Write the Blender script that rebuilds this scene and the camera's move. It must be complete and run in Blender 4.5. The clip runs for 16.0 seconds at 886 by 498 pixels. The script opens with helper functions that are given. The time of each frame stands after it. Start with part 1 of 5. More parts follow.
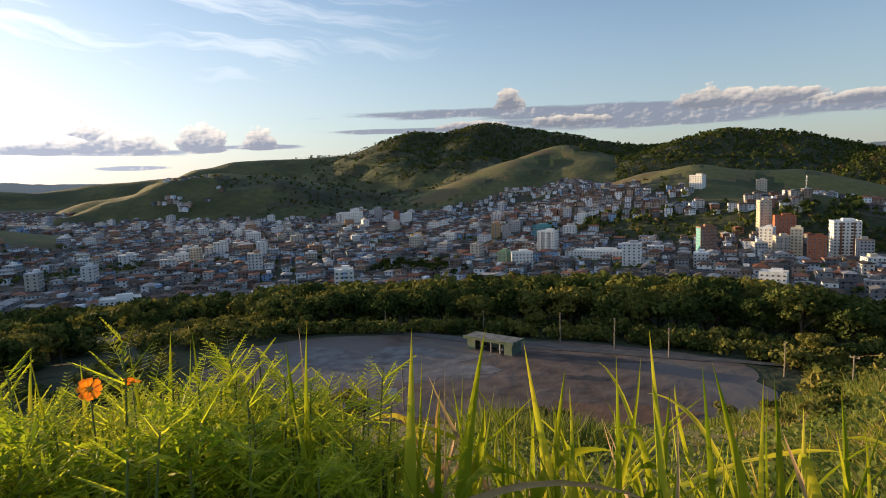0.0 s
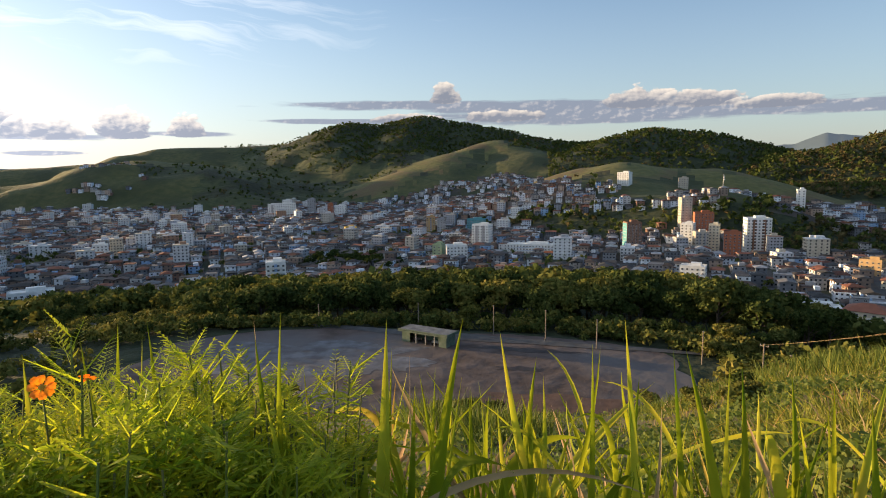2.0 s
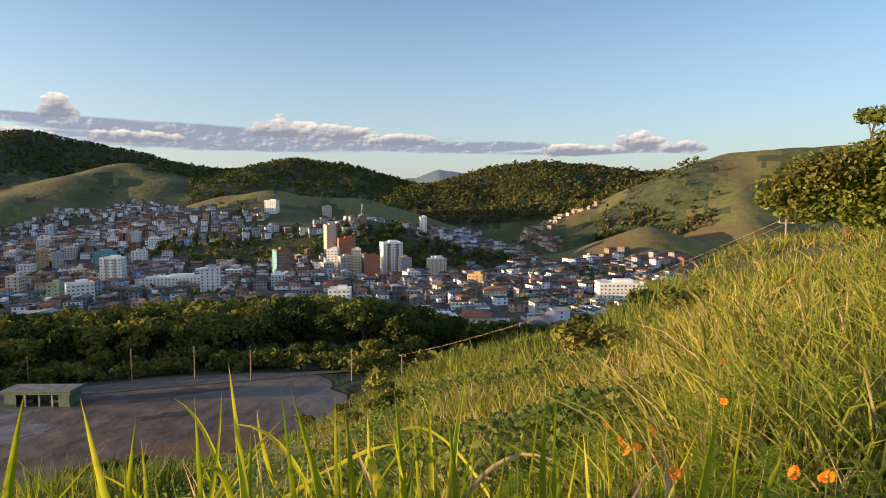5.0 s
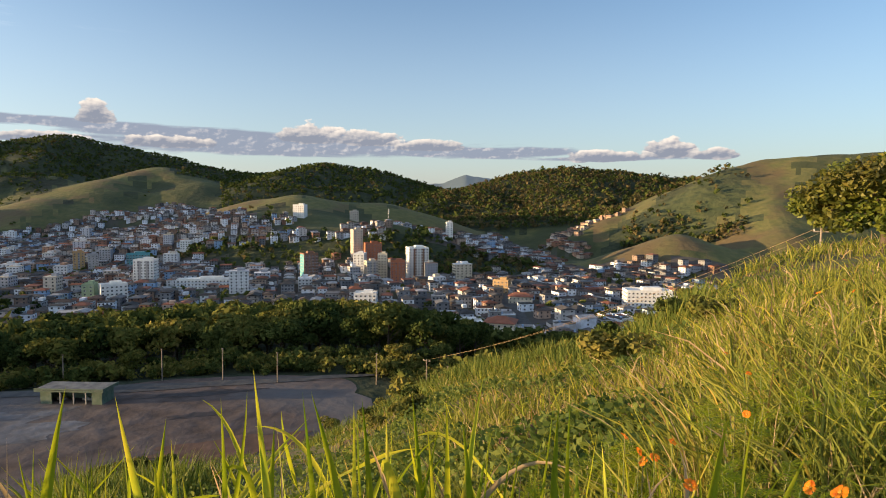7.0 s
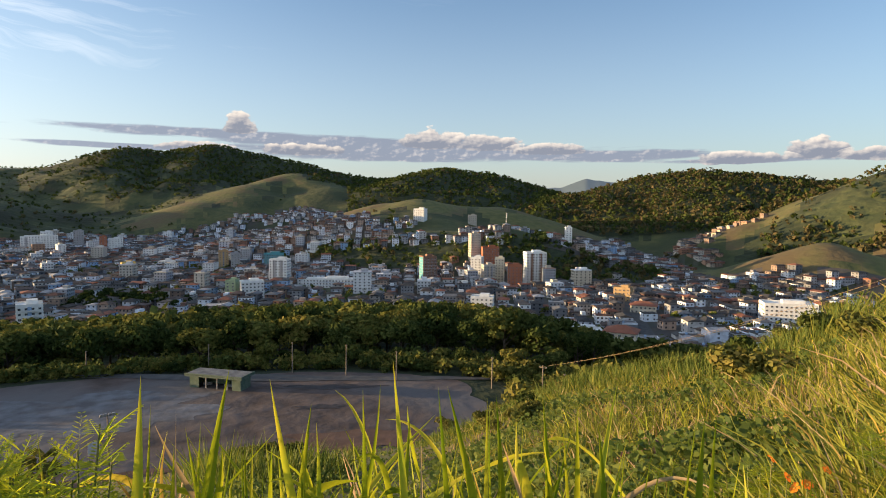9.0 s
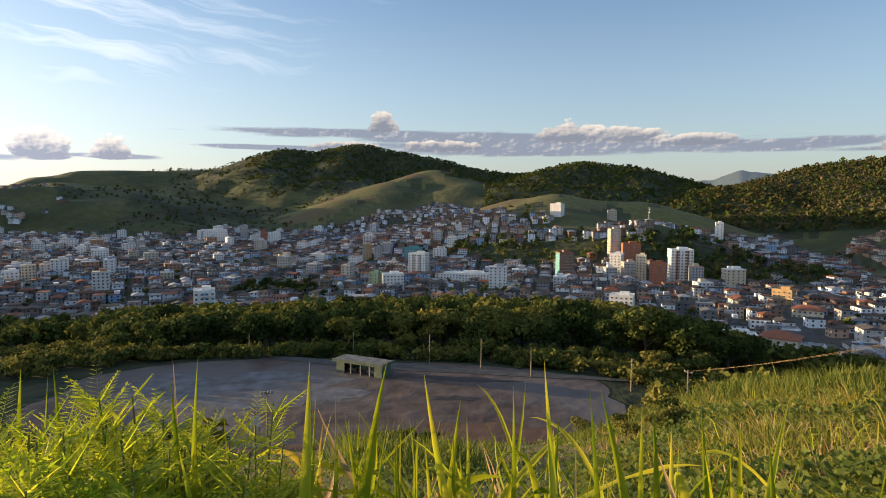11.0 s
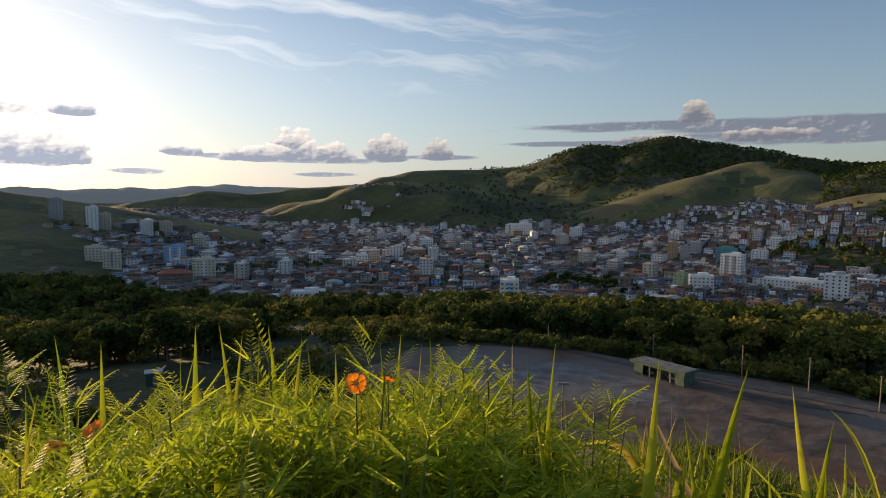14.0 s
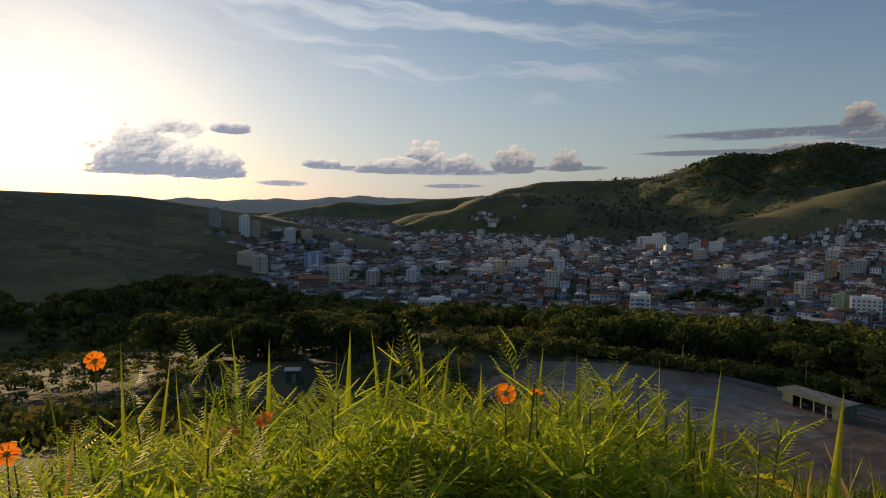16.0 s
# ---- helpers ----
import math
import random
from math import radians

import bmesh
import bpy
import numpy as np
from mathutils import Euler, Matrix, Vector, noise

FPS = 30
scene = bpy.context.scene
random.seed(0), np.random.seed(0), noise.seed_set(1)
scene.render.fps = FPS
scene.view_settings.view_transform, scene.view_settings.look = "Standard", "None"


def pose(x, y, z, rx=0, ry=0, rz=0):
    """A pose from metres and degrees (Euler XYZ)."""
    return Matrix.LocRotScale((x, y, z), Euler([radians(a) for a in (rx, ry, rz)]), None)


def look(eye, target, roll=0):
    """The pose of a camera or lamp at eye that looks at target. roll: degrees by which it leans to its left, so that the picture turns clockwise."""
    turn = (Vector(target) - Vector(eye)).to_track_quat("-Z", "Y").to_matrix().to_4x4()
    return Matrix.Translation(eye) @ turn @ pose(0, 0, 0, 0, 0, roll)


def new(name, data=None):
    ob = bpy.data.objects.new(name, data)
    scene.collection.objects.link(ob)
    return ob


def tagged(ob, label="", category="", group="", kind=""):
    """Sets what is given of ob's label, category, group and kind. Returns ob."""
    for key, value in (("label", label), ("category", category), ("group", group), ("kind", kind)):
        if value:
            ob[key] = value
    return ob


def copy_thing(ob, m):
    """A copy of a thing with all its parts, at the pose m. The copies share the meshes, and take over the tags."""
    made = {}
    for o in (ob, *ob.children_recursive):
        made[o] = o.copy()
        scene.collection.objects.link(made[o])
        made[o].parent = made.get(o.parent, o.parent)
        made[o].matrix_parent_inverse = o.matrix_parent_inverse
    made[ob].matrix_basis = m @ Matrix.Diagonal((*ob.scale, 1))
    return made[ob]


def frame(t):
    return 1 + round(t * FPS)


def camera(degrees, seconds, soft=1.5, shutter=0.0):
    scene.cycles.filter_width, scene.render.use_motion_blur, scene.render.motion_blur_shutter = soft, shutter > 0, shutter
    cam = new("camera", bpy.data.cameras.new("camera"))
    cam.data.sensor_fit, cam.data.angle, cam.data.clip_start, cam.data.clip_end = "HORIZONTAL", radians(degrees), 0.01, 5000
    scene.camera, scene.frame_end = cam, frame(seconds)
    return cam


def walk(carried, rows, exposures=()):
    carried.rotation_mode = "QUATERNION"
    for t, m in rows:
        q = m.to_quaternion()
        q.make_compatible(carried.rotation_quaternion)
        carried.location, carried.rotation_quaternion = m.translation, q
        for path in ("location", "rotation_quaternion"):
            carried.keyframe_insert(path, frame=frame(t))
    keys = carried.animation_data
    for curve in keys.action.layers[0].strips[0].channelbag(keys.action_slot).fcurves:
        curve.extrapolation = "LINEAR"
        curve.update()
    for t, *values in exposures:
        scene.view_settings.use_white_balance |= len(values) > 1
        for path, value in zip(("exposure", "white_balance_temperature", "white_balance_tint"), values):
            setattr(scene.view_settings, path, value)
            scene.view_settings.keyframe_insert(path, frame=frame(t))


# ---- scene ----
cam = camera(73.0, 16.0, soft=1.0)
# seconds, eye x y z, turn x y z
PATH = [
    (0, 0.000, 0.000, -0.000, 83.50, 1.90, 0.00),
    (0.5, -0.002, 0.014, -0.001, 83.52, 2.27, -3.54),
    (1, -0.040, 0.016, -0.004, 82.97, 1.82, -4.09),
    (1.5, -0.078, 0.018, -0.007, 82.24, 1.50, -4.51),
    (2, -0.078, 0.017, -0.005, 82.68, 0.76, -6.13),
    (2.5, -0.078, 0.017, -0.004, 83.31, 0.22, -9.52),
    (3, -0.058, 0.022, -0.000, 83.96, 0.22, -17.96),
    (3.5, -0.038, 0.028, 0.004, 84.07, 0.56, -24.81),
    (4, -0.013, 0.026, 0.005, 84.58, 0.71, -31.79),
    (4.5, 0.012, 0.025, 0.007, 84.96, 0.23, -36.97),
    (4.7, 0.011, 0.021, 0.009, 85.14, -0.08, -38.80),
    (6.8, 0.001, -0.022, 0.025, 85.62, -0.32, -37.43),
    (7, -0.000, -0.026, 0.027, 85.64, -0.48, -36.28),
    (7.5, -0.008, -0.017, 0.021, 85.72, -0.58, -33.38),
    (8, -0.015, -0.007, 0.016, 85.82, -0.71, -30.18),
    (8.2, -0.018, -0.007, 0.016, 85.91, -0.75, -29.12),
    (10.5, -0.051, -0.002, 0.020, 85.42, -0.26, -15.94),
    (11, -0.058, 0.002, 0.022, 85.39, -0.27, -12.11),
    (11.5, -0.067, -0.007, 0.024, 85.40, -0.04, -7.89),
    (12, -0.082, -0.014, 0.033, 85.26, -0.16, -2.84),
    (12.5, -0.097, -0.007, 0.025, 85.17, -0.10, 1.75),
    (13, -0.112, -0.006, 0.022, 85.08, -0.16, 5.66),
    (13.5, -0.134, -0.012, 0.020, 85.00, -0.22, 11.56),
    (14, -0.152, -0.019, 0.018, 84.88, -0.13, 16.17),
    (14.5, -0.171, -0.025, 0.019, 84.90, 0.01, 20.15),
    (15, -0.182, -0.031, 0.018, 85.37, -0.86, 23.17),
    (15.5, -0.189, -0.039, 0.018, 85.59, -0.50, 25.99),
    (16, -0.198, -0.040, 0.017, 85.90, -0.36, 28.18),
]
walk(cam, [(t, pose(x, y, z, rx, ry, rz)) for t, x, y, z, rx, ry, rz in PATH],
     [(0, 1.14, 6450, 12), (1.5, 1.25, 6450, 12), (2.5, 1.34, 6450, 12), (4.5, 1.4, 6450, 12), (8, 1.38, 6450, 12), (11, 1.28, 6450, 12), (12.5, 1.08, 6450, 12), (13.5, 0.88, 6450, 12), (14.5, 0.5, 6450, 12), (16, 0.2, 6450, 12)])

# ---- light ----
SUN_AZ, SUN_EL = -62.0, 4.1      # degrees, to the right of straight ahead, above the horizon


def way(az, el=0.0):
    a, e = radians(az), radians(el)
    return Vector((math.sin(a) * math.cos(e), math.cos(a) * math.cos(e), math.sin(e)))


sun = new("sun", bpy.data.lights.new("sun", "SUN"))
sun.data.energy, sun.data.angle, sun.data.color = 5.0, radians(0.6), (1.0, 0.68, 0.33)
sun.matrix_world = look(way(SUN_AZ, SUN_EL) * 3000, (0, 0, 0))
world = bpy.data.worlds.new("sky")
scene.world = world
world.use_nodes = True
wt = world.node_tree
wt.nodes.clear()


def wmath(op, a, b=None, c=None, clamp=False):
    n = wt.nodes.new("ShaderNodeMath")
    n.operation, n.use_clamp = op, clamp
    for i, v in enumerate((a, b, c)):
        if v is None:
            continue
        if isinstance(v, (int, float)):
            n.inputs[i].default_value = v
        else:
            wt.links.new(v, n.inputs[i])
    return n.outputs[0]


def wstep(v, lo, hi):
    n = wt.nodes.new("ShaderNodeMapRange")
    n.interpolation_type = "SMOOTHSTEP"
    wt.links.new(v, n.inputs[0])
    n.inputs[1].default_value, n.inputs[2].default_value = lo, hi
    return n.outputs[0]


def wnoise(a, b, sa, sb, detail=7.0, shift=0.0, rough=0.55):
    v = wt.nodes.new("ShaderNodeCombineXYZ")
    wt.links.new(wmath("MULTIPLY", a, sa), v.inputs[0])
    wt.links.new(wmath("MULTIPLY", b, sb), v.inputs[1])
    v.inputs[2].default_value = shift
    n = wt.nodes.new("ShaderNodeTexNoise")
    n.inputs["Scale"].default_value, n.inputs["Detail"].default_value, n.inputs["Roughness"].default_value = 1.0, detail, rough
    wt.links.new(v.outputs[0], n.inputs["Vector"])
    return n.outputs["Fac"]


def wcolour(f, c0, c1):
    n = wt.nodes.new("ShaderNodeMixRGB")
    wt.links.new(f, n.inputs[0])
    n.inputs[1].default_value, n.inputs[2].default_value = (*c0, 1), (*c1, 1)
    return n.outputs[0]


sky = wt.nodes.new("ShaderNodeTexSky")
sky.sky_type, sky.sun_disc = "NISHITA", False
sky.sun_elevation, sky.sun_rotation = radians(SUN_EL), radians(SUN_AZ)
sky.air_density, sky.dust_density, sky.ozone_density = 1.0, 1.2, 3.2
sky_bg = wt.nodes.new("ShaderNodeBackground")
sky_bg.inputs[1].default_value = 0.15
wt.links.new(sky.outputs[0], sky_bg.inputs[0])

co = wt.nodes.new("ShaderNodeTexCoord")
sep = wt.nodes.new("ShaderNodeSeparateXYZ")
wt.links.new(co.outputs["Generated"], sep.inputs[0])
AZ = wmath("MULTIPLY", wmath("ARCTAN2", sep.outputs[0], sep.outputs[1]), 57.2958)
EL = wmath("MULTIPLY", wmath("ARCSINE", sep.outputs[2]), 57.2958)

# flat streaks: bearing, height, half width, half thickness, in degrees
STREAKS = [(4, 6.2, 15, 0.5), (18, 5.75, 16, 0.75), (22, 5.0, 23, 0.95), (40, 4.8, 12, 0.65), (-3, 4.75, 8, 0.3), (52, 4.2, 9, 0.28), (-28, 3.15, 7.5, 0.32), (-35.5, 3.5, 3.6, 0.28), (-27, 1.9, 3.2, 0.25), (-16.5, 3.55, 5.0, 0.26), (-43, 2.0, 2.6, 0.3)]
# heaped clouds: bearing, base height, half width, height
CUMULUS = [(24, 5.7, 3.4, 1.7), (29.5, 5.6, 3.6, 1.2), (35, 5.2, 3.6, 0.8), (12, 4.9, 4.0, 0.8), (3, 4.8, 3.6, 0.7), (6.5, 6.6, 1.5, 1.7), (-30, 3.4, 2.6, 2.9), (-26.8, 3.3, 2.6, 1.6), (-33.5, 3.3, 3.2, 1.2), (-21.6, 3.4, 2.2, 2.5), (-16.6, 3.6, 1.7, 1.8),
           (-54, 2.8, 5.0, 4.4), (-49.5, 2.6, 3.6, 2.6), (-47.4, 6.6, 1.9, 0.8), (-52, 6.4, 2.6, 1.1), (-39.5, 3.7, 1.8, 0.7), (57, 4.5, 2.8, 1.5), (60.5, 4.3, 2.2, 0.7), (51, 4.2, 4.0, 0.8)]


def heap(da, de, up_size, down_size):
    """1 in the middle of a cloud, 0 at its rim."""
    up = wmath("DIVIDE", wmath("MAXIMUM", de, 0.0), up_size)
    dn = wmath("DIVIDE", wmath("MAXIMUM", wmath("MULTIPLY", de, -1.0), 0.0), down_size)
    q = wmath("ADD", wmath("MULTIPLY", da, da), wmath("ADD", wmath("MULTIPLY", up, up), wmath("MULTIPLY", dn, dn)))
    return wmath("SUBTRACT", 1.0, wmath("SQRT", q)), up


total, rise = None, None
for a0, e0, w0, h0 in CUMULUS:
    v, up = heap(wmath("DIVIDE", wmath("SUBTRACT", AZ, a0), w0), wmath("SUBTRACT", EL, e0), h0, 0.35)
    total = v if total is None else wmath("MAXIMUM", total, v)
    u = wmath("MULTIPLY", wmath("MINIMUM", up, 1.0), wmath("GREATER_THAN", v, -0.25))
    rise = u if rise is None else wmath("MAXIMUM", rise, u)
n1 = wnoise(AZ, EL, 0.62, 0.95, 9, 0.0, 0.55)
n2 = wnoise(wmath("SUBTRACT", AZ, 0.22), wmath("ADD", EL, 0.16), 0.62, 0.95, 9, 0.0, 0.55)
body = wmath("ADD", total, wmath("MULTIPLY", wmath("SUBTRACT", n1, 0.5), 1.3))
dens = wstep(body, 0.0, 0.14)
relief = wmath("MULTIPLY", wmath("SUBTRACT", n1, n2), 2.6)
core = wstep(body, 0.1, 0.75)
shade = wmath("ADD", wmath("SUBTRACT", wmath("ADD", 0.08, wmath("MULTIPLY", rise, 0.85)), wmath("MULTIPLY", core, 0.28)), relief, None, True)
lit = wcolour(shade, (0.33, 0.36, 0.43), (1.12, 1.0, 0.86))
flat = None
for a0, e0, w0, h0 in STREAKS:
    v, _ = heap(wmath("DIVIDE", wmath("SUBTRACT", AZ, a0), w0), wmath("SUBTRACT", EL, e0), h0, h0)
    flat = v if flat is None else wmath("MAXIMUM", flat, v)
n3 = wnoise(AZ, EL, 0.22, 2.2, 6, 5.0, 0.55)
flat = wmath("ADD", flat, wmath("MULTIPLY", wmath("SUBTRACT", n3, 0.5), 1.1))
flat_dens = wmath("MULTIPLY", wstep(flat, 0.0, 0.40), 0.9)
flat_lit = wcolour(wstep(wmath("SUBTRACT", n1, n2), 0.0, 0.2), (0.33, 0.37, 0.47), (0.74, 0.70, 0.70))
# nearer the sun the clouds glow warmer and brighter
near_sun = wstep(AZ, 5.0, -60.0)
cum_bg, flat_bg = wt.nodes.new("ShaderNodeBackground"), wt.nodes.new("ShaderNodeBackground")
glow = wmath("ADD", 0.36, wmath("MULTIPLY", near_sun, 0.5))
wt.links.new(lit, cum_bg.inputs[0])
wt.links.new(glow, cum_bg.inputs[1])
wt.links.new(flat_lit, flat_bg.inputs[0])
wt.links.new(glow, flat_bg.inputs[1])

# thin high cloud: combed streaks that thin out away from the sun
bend = wmath("MULTIPLY", wmath("SUBTRACT", wnoise(AZ, EL, 0.06, 0.12, 3, 11.0), 0.5), 7.0)
lean = wmath("ADD", wmath("ADD", EL, wmath("MULTIPLY", AZ, 0.10)), bend)
c1 = wnoise(AZ, lean, 0.05, 0.55, 10, 3.0, 0.62)
c2 = wnoise(AZ, lean, 0.02, 0.10, 3, 8.0)
veil = wmath("MULTIPLY", wstep(wmath("ADD", c1, wmath("MULTIPLY", wmath("SUBTRACT", c2, 0.5), 0.9)), 0.34, 0.72), wstep(EL, 4.0, 13.0))
veil = wmath("MULTIPLY", veil, wmath("ADD", 0.14, wmath("MULTIPLY", wstep(AZ, 20.0, -30.0), 0.72)))
hazy = wmath("MULTIPLY", wmath("ADD", 0.36, wmath("MULTIPLY", wstep(AZ, 30.0, -50.0), 0.28)), wmath("ADD", 0.20, wmath("MULTIPLY", wstep(EL, 24.0, 0.0), 0.80)))
veil = wmath("MAXIMUM", veil, hazy)
cir_bg = wt.nodes.new("ShaderNodeBackground")
cir_bg.inputs[0].default_value = (0.90, 0.96, 1.0, 1)
wt.links.new(wmath("ADD", 0.45, wmath("MULTIPLY", near_sun, 0.24)), cir_bg.inputs[1])
mix3 = wt.nodes.new("ShaderNodeMixShader")
mix1, mix2 = wt.nodes.new("ShaderNodeMixShader"), wt.nodes.new("ShaderNodeMixShader")
wt.links.new(veil, mix1.inputs[0])
wt.links.new(sky_bg.outputs[0], mix1.inputs[1])
wt.links.new(cir_bg.outputs[0], mix1.inputs[2])
wt.links.new(dens, mix2.inputs[0])
wt.links.new(flat_dens, mix3.inputs[0])
wt.links.new(mix1.outputs[0], mix3.inputs[1])
wt.links.new(flat_bg.outputs[0], mix3.inputs[2])
wt.links.new(mix3.outputs[0], mix2.inputs[1])
wt.links.new(cum_bg.outputs[0], mix2.inputs[2])
wout = wt.nodes.new("ShaderNodeOutputWorld")
wt.links.new(mix2.outputs[0], wout.inputs[0])


# ---- materials ----
def material(name, base, second=None, scale=1.0, rough=0.85, bump=0.0, third=None, random=0.0, island=0.0, metal=0.0,
             translucent=0.0, detail=6.0, spec=0.3):
    """A surface of two or three colours broken up at two scales, in metres."""
    m = bpy.data.materials.new(name)
    m.use_nodes = True
    nt = m.node_tree
    n, l = nt.nodes, nt.links
    p = n["Principled BSDF"]
    p.inputs["Roughness"].default_value = rough
    p.inputs["Metallic"].default_value = metal
    p.inputs["Specular IOR Level"].default_value = spec
    geo = n.new("ShaderNodeNewGeometry")
    tex = n.new("ShaderNodeTexNoise")
    tex.inputs["Scale"].default_value = 1.0 / scale
    tex.inputs["Detail"].default_value = detail
    l.new(geo.outputs["Position"], tex.inputs["Vector"])
    ramp = n.new("ShaderNodeValToRGB")
    ramp.color_ramp.elements[0].position, ramp.color_ramp.elements[1].position = 0.35, 0.65
    ramp.color_ramp.elements[0].color = (*base, 1)
    ramp.color_ramp.elements[1].color = (*(second or base), 1)
    l.new(tex.outputs["Fac"], ramp.inputs[0])
    out = ramp.outputs[0]
    if third:
        big = n.new("ShaderNodeTexNoise")
        big.inputs["Scale"].default_value = 0.13 / scale
        big.inputs["Detail"].default_value = 4
        l.new(geo.outputs["Position"], big.inputs["Vector"])
        r2 = n.new("ShaderNodeValToRGB")
        r2.color_ramp.elements[0].position, r2.color_ramp.elements[1].position = 0.45, 0.62
        l.new(big.outputs["Fac"], r2.inputs[0])
        mix = n.new("ShaderNodeMixRGB")
        mix.inputs[2].default_value = (*third, 1)
        l.new(r2.outputs[0], mix.inputs[0])
        l.new(out, mix.inputs[1])
        out = mix.outputs[0]
    for amount, source in ((random, "object"), (island, "island")):
        if amount:
            if source == "object":
                info = n.new("ShaderNodeObjectInfo").outputs["Random"]
            else:
                info = geo.outputs["Random Per Island"]
            hsv = n.new("ShaderNodeHueSaturation")
            val = n.new("ShaderNodeMapRange")
            val.inputs[3].default_value, val.inputs[4].default_value = 1 - amount, 1 + amount
            l.new(info, val.inputs[0])
            hue = n.new("ShaderNodeMapRange")
            hue.inputs[3].default_value, hue.inputs[4].default_value = 0.5 + amount * 0.06, 0.5 - amount * 0.06
            l.new(info, hue.inputs[0])
            l.new(hue.outputs[0], hsv.inputs["Hue"])
            l.new(val.outputs[0], hsv.inputs["Value"])
            l.new(out, hsv.inputs["Color"])
            out = hsv.outputs[0]
    l.new(out, p.inputs["Base Color"])
    if bump:
        b = n.new("ShaderNodeBump")
        b.inputs["Strength"].default_value, b.inputs["Distance"].default_value = bump, scale * 0.3
        l.new(tex.outputs["Fac"], b.inputs["Height"])
        l.new(b.outputs[0], p.inputs["Normal"])
    if translucent:
        tr = n.new("ShaderNodeBsdfTranslucent")
        l.new(out, tr.inputs[0])
        mx = n.new("ShaderNodeMixShader")
        mx.inputs[0].default_value = translucent
        l.new(p.outputs[0], mx.inputs[1])
        l.new(tr.outputs[0], mx.inputs[2])
        l.new(mx.outputs[0], n["Material Output"].inputs[0])
    return m


M_PASTURE = material("pasture_grass", (0.052, 0.064, 0.022), (0.090, 0.088, 0.032), 16, 0.95, 0.5, (0.038, 0.047, 0.018))
# dry crest grass, made paler to put the low sun into its colour
M_SUNLIT_DRYPASTURE = material("sunlit_dry_ridge_grass", (0.080, 0.088, 0.028), (0.125, 0.116, 0.040), 11, 0.95, 0.5, (0.10, 0.075, 0.036))
M_SCRUB = material("scrubby_slope", (0.032, 0.046, 0.020), (0.066, 0.076, 0.030), 18, 1.0, 0.9, (0.030, 0.034, 0.018))
M_FIELDS = material("valley_fields", (0.10, 0.14, 0.045), (0.15, 0.16, 0.06), 40, 0.95, 0.2, (0.16, 0.10, 0.065))
M_WOODFLOOR = material("forest_floor", (0.018, 0.028, 0.013), (0.036, 0.045, 0.02), 9, 1.0, 0.8)
M_TOWNSOIL = material("town_ground", (0.085, 0.070, 0.060), (0.060, 0.058, 0.056), 12, 0.95, 0.2, (0.045, 0.055, 0.028))
# bluish colour and a faint glow stand in for haze over the distance
M_HAZED_FARHILL = material("hazed_far_hillside", (0.05, 0.075, 0.07), (0.06, 0.085, 0.08), 150, 1.0)
fm = M_HAZED_FARHILL.node_tree
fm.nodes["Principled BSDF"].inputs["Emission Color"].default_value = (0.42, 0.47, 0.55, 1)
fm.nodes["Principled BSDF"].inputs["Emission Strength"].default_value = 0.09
M_SLOPE = material("weedy_slope", (0.04, 0.055, 0.016), (0.075, 0.08, 0.026), 0.5, 1.0, 0.6, (0.075, 0.05, 0.028))


# ---- terrain ----
def vnoise(x, y, seed=0):
    """Smooth value noise on arrays, about -1 to 1."""
    xi, yi = np.floor(x).astype(np.int64), np.floor(y).astype(np.int64)
    u, v = x - xi, y - yi
    u, v = u * u * (3 - 2 * u), v * v * (3 - 2 * v)

    def cell(i, j):
        k = (i * 374761393 + j * 668265263 + seed * 974634721) & 0x7FFFFFFF
        k = ((k ^ (k >> 13)) * 1274126177) & 0x7FFFFFFF
        return ((k ^ (k >> 16)) & 0xFFFF) / 32767.5 - 1
    a, b, c, d = cell(xi, yi), cell(xi + 1, yi), cell(xi, yi + 1), cell(xi + 1, yi + 1)
    return (a * (1 - u) + b * u) * (1 - v) + (c * (1 - u) + d * u) * v


def fnoise(x, y, size, seed=0, octaves=4):
    total, amp = 0, 1.0
    for o in range(octaves):
        total = total + amp * vnoise(x / size + 17.3 * o, y / size - 9.1 * o, seed + o)
        size, amp = size / 2.1, amp * 0.5
    return total


def smooth(e0, e1, v):
    t = np.clip((v - e0) / (e1 - e0), 0, 1)
    return t * t * (3 - 2 * t)


# crest lines: name, flank slope, rounding, then (bearing, distance, elevation angle) along the crest
CREST_MAIN = ("main", 0.36, 60, [(-30, 3000, .6), (-23, 2900, 1.1), (-18.5, 2700, 2.35), (-13, 2650, 2.45), (-10, 2600, 2.6), (-5, 2600, 3.1), (-2.3, 2500, 4.5), (.3, 2550, 4.3),
                        (4.3, 2500, 5.1), (7.6, 2450, 4.5), (10.8, 2400, 3.9), (14.6, 2300, 2.95), (18.3, 2200, 2.4), (21.5, 2000, 2.5), (25.1, 1950, 3.5), (28.6, 1900, 3.1), (31, 1900, 2.1), (35, 2000, 1.3)])
CREST_ROUND_SPUR = ("round_spur", 0.30, 90, [(-29, 2100, -.6), (-24, 2000, .2), (-20.2, 1900, 1.3), (-16.6, 1850, 1.0), (-12.4, 1800, .1), (-6.8, 1750, -1.1)])
CREST_TOWN_SPUR = ("town_spur", 0.34, 50, [(-.3, 1600, -1.6), (3.3, 1700, .2), (7.6, 1850, 1.85), (11.3, 1950, 2.9), (14.6, 1800, 1.8), (17.3, 1650, .5)])
CREST_LOOKOUT = ("lookout", 0.36, 40, [(16.2, 1150, -1.1), (19.9, 1130, .25), (22.8, 1120, .7), (26.7, 1130, .05), (30.1, 1150, 0), (32.6, 1130, -.7), (36, 1100, -2.1)])
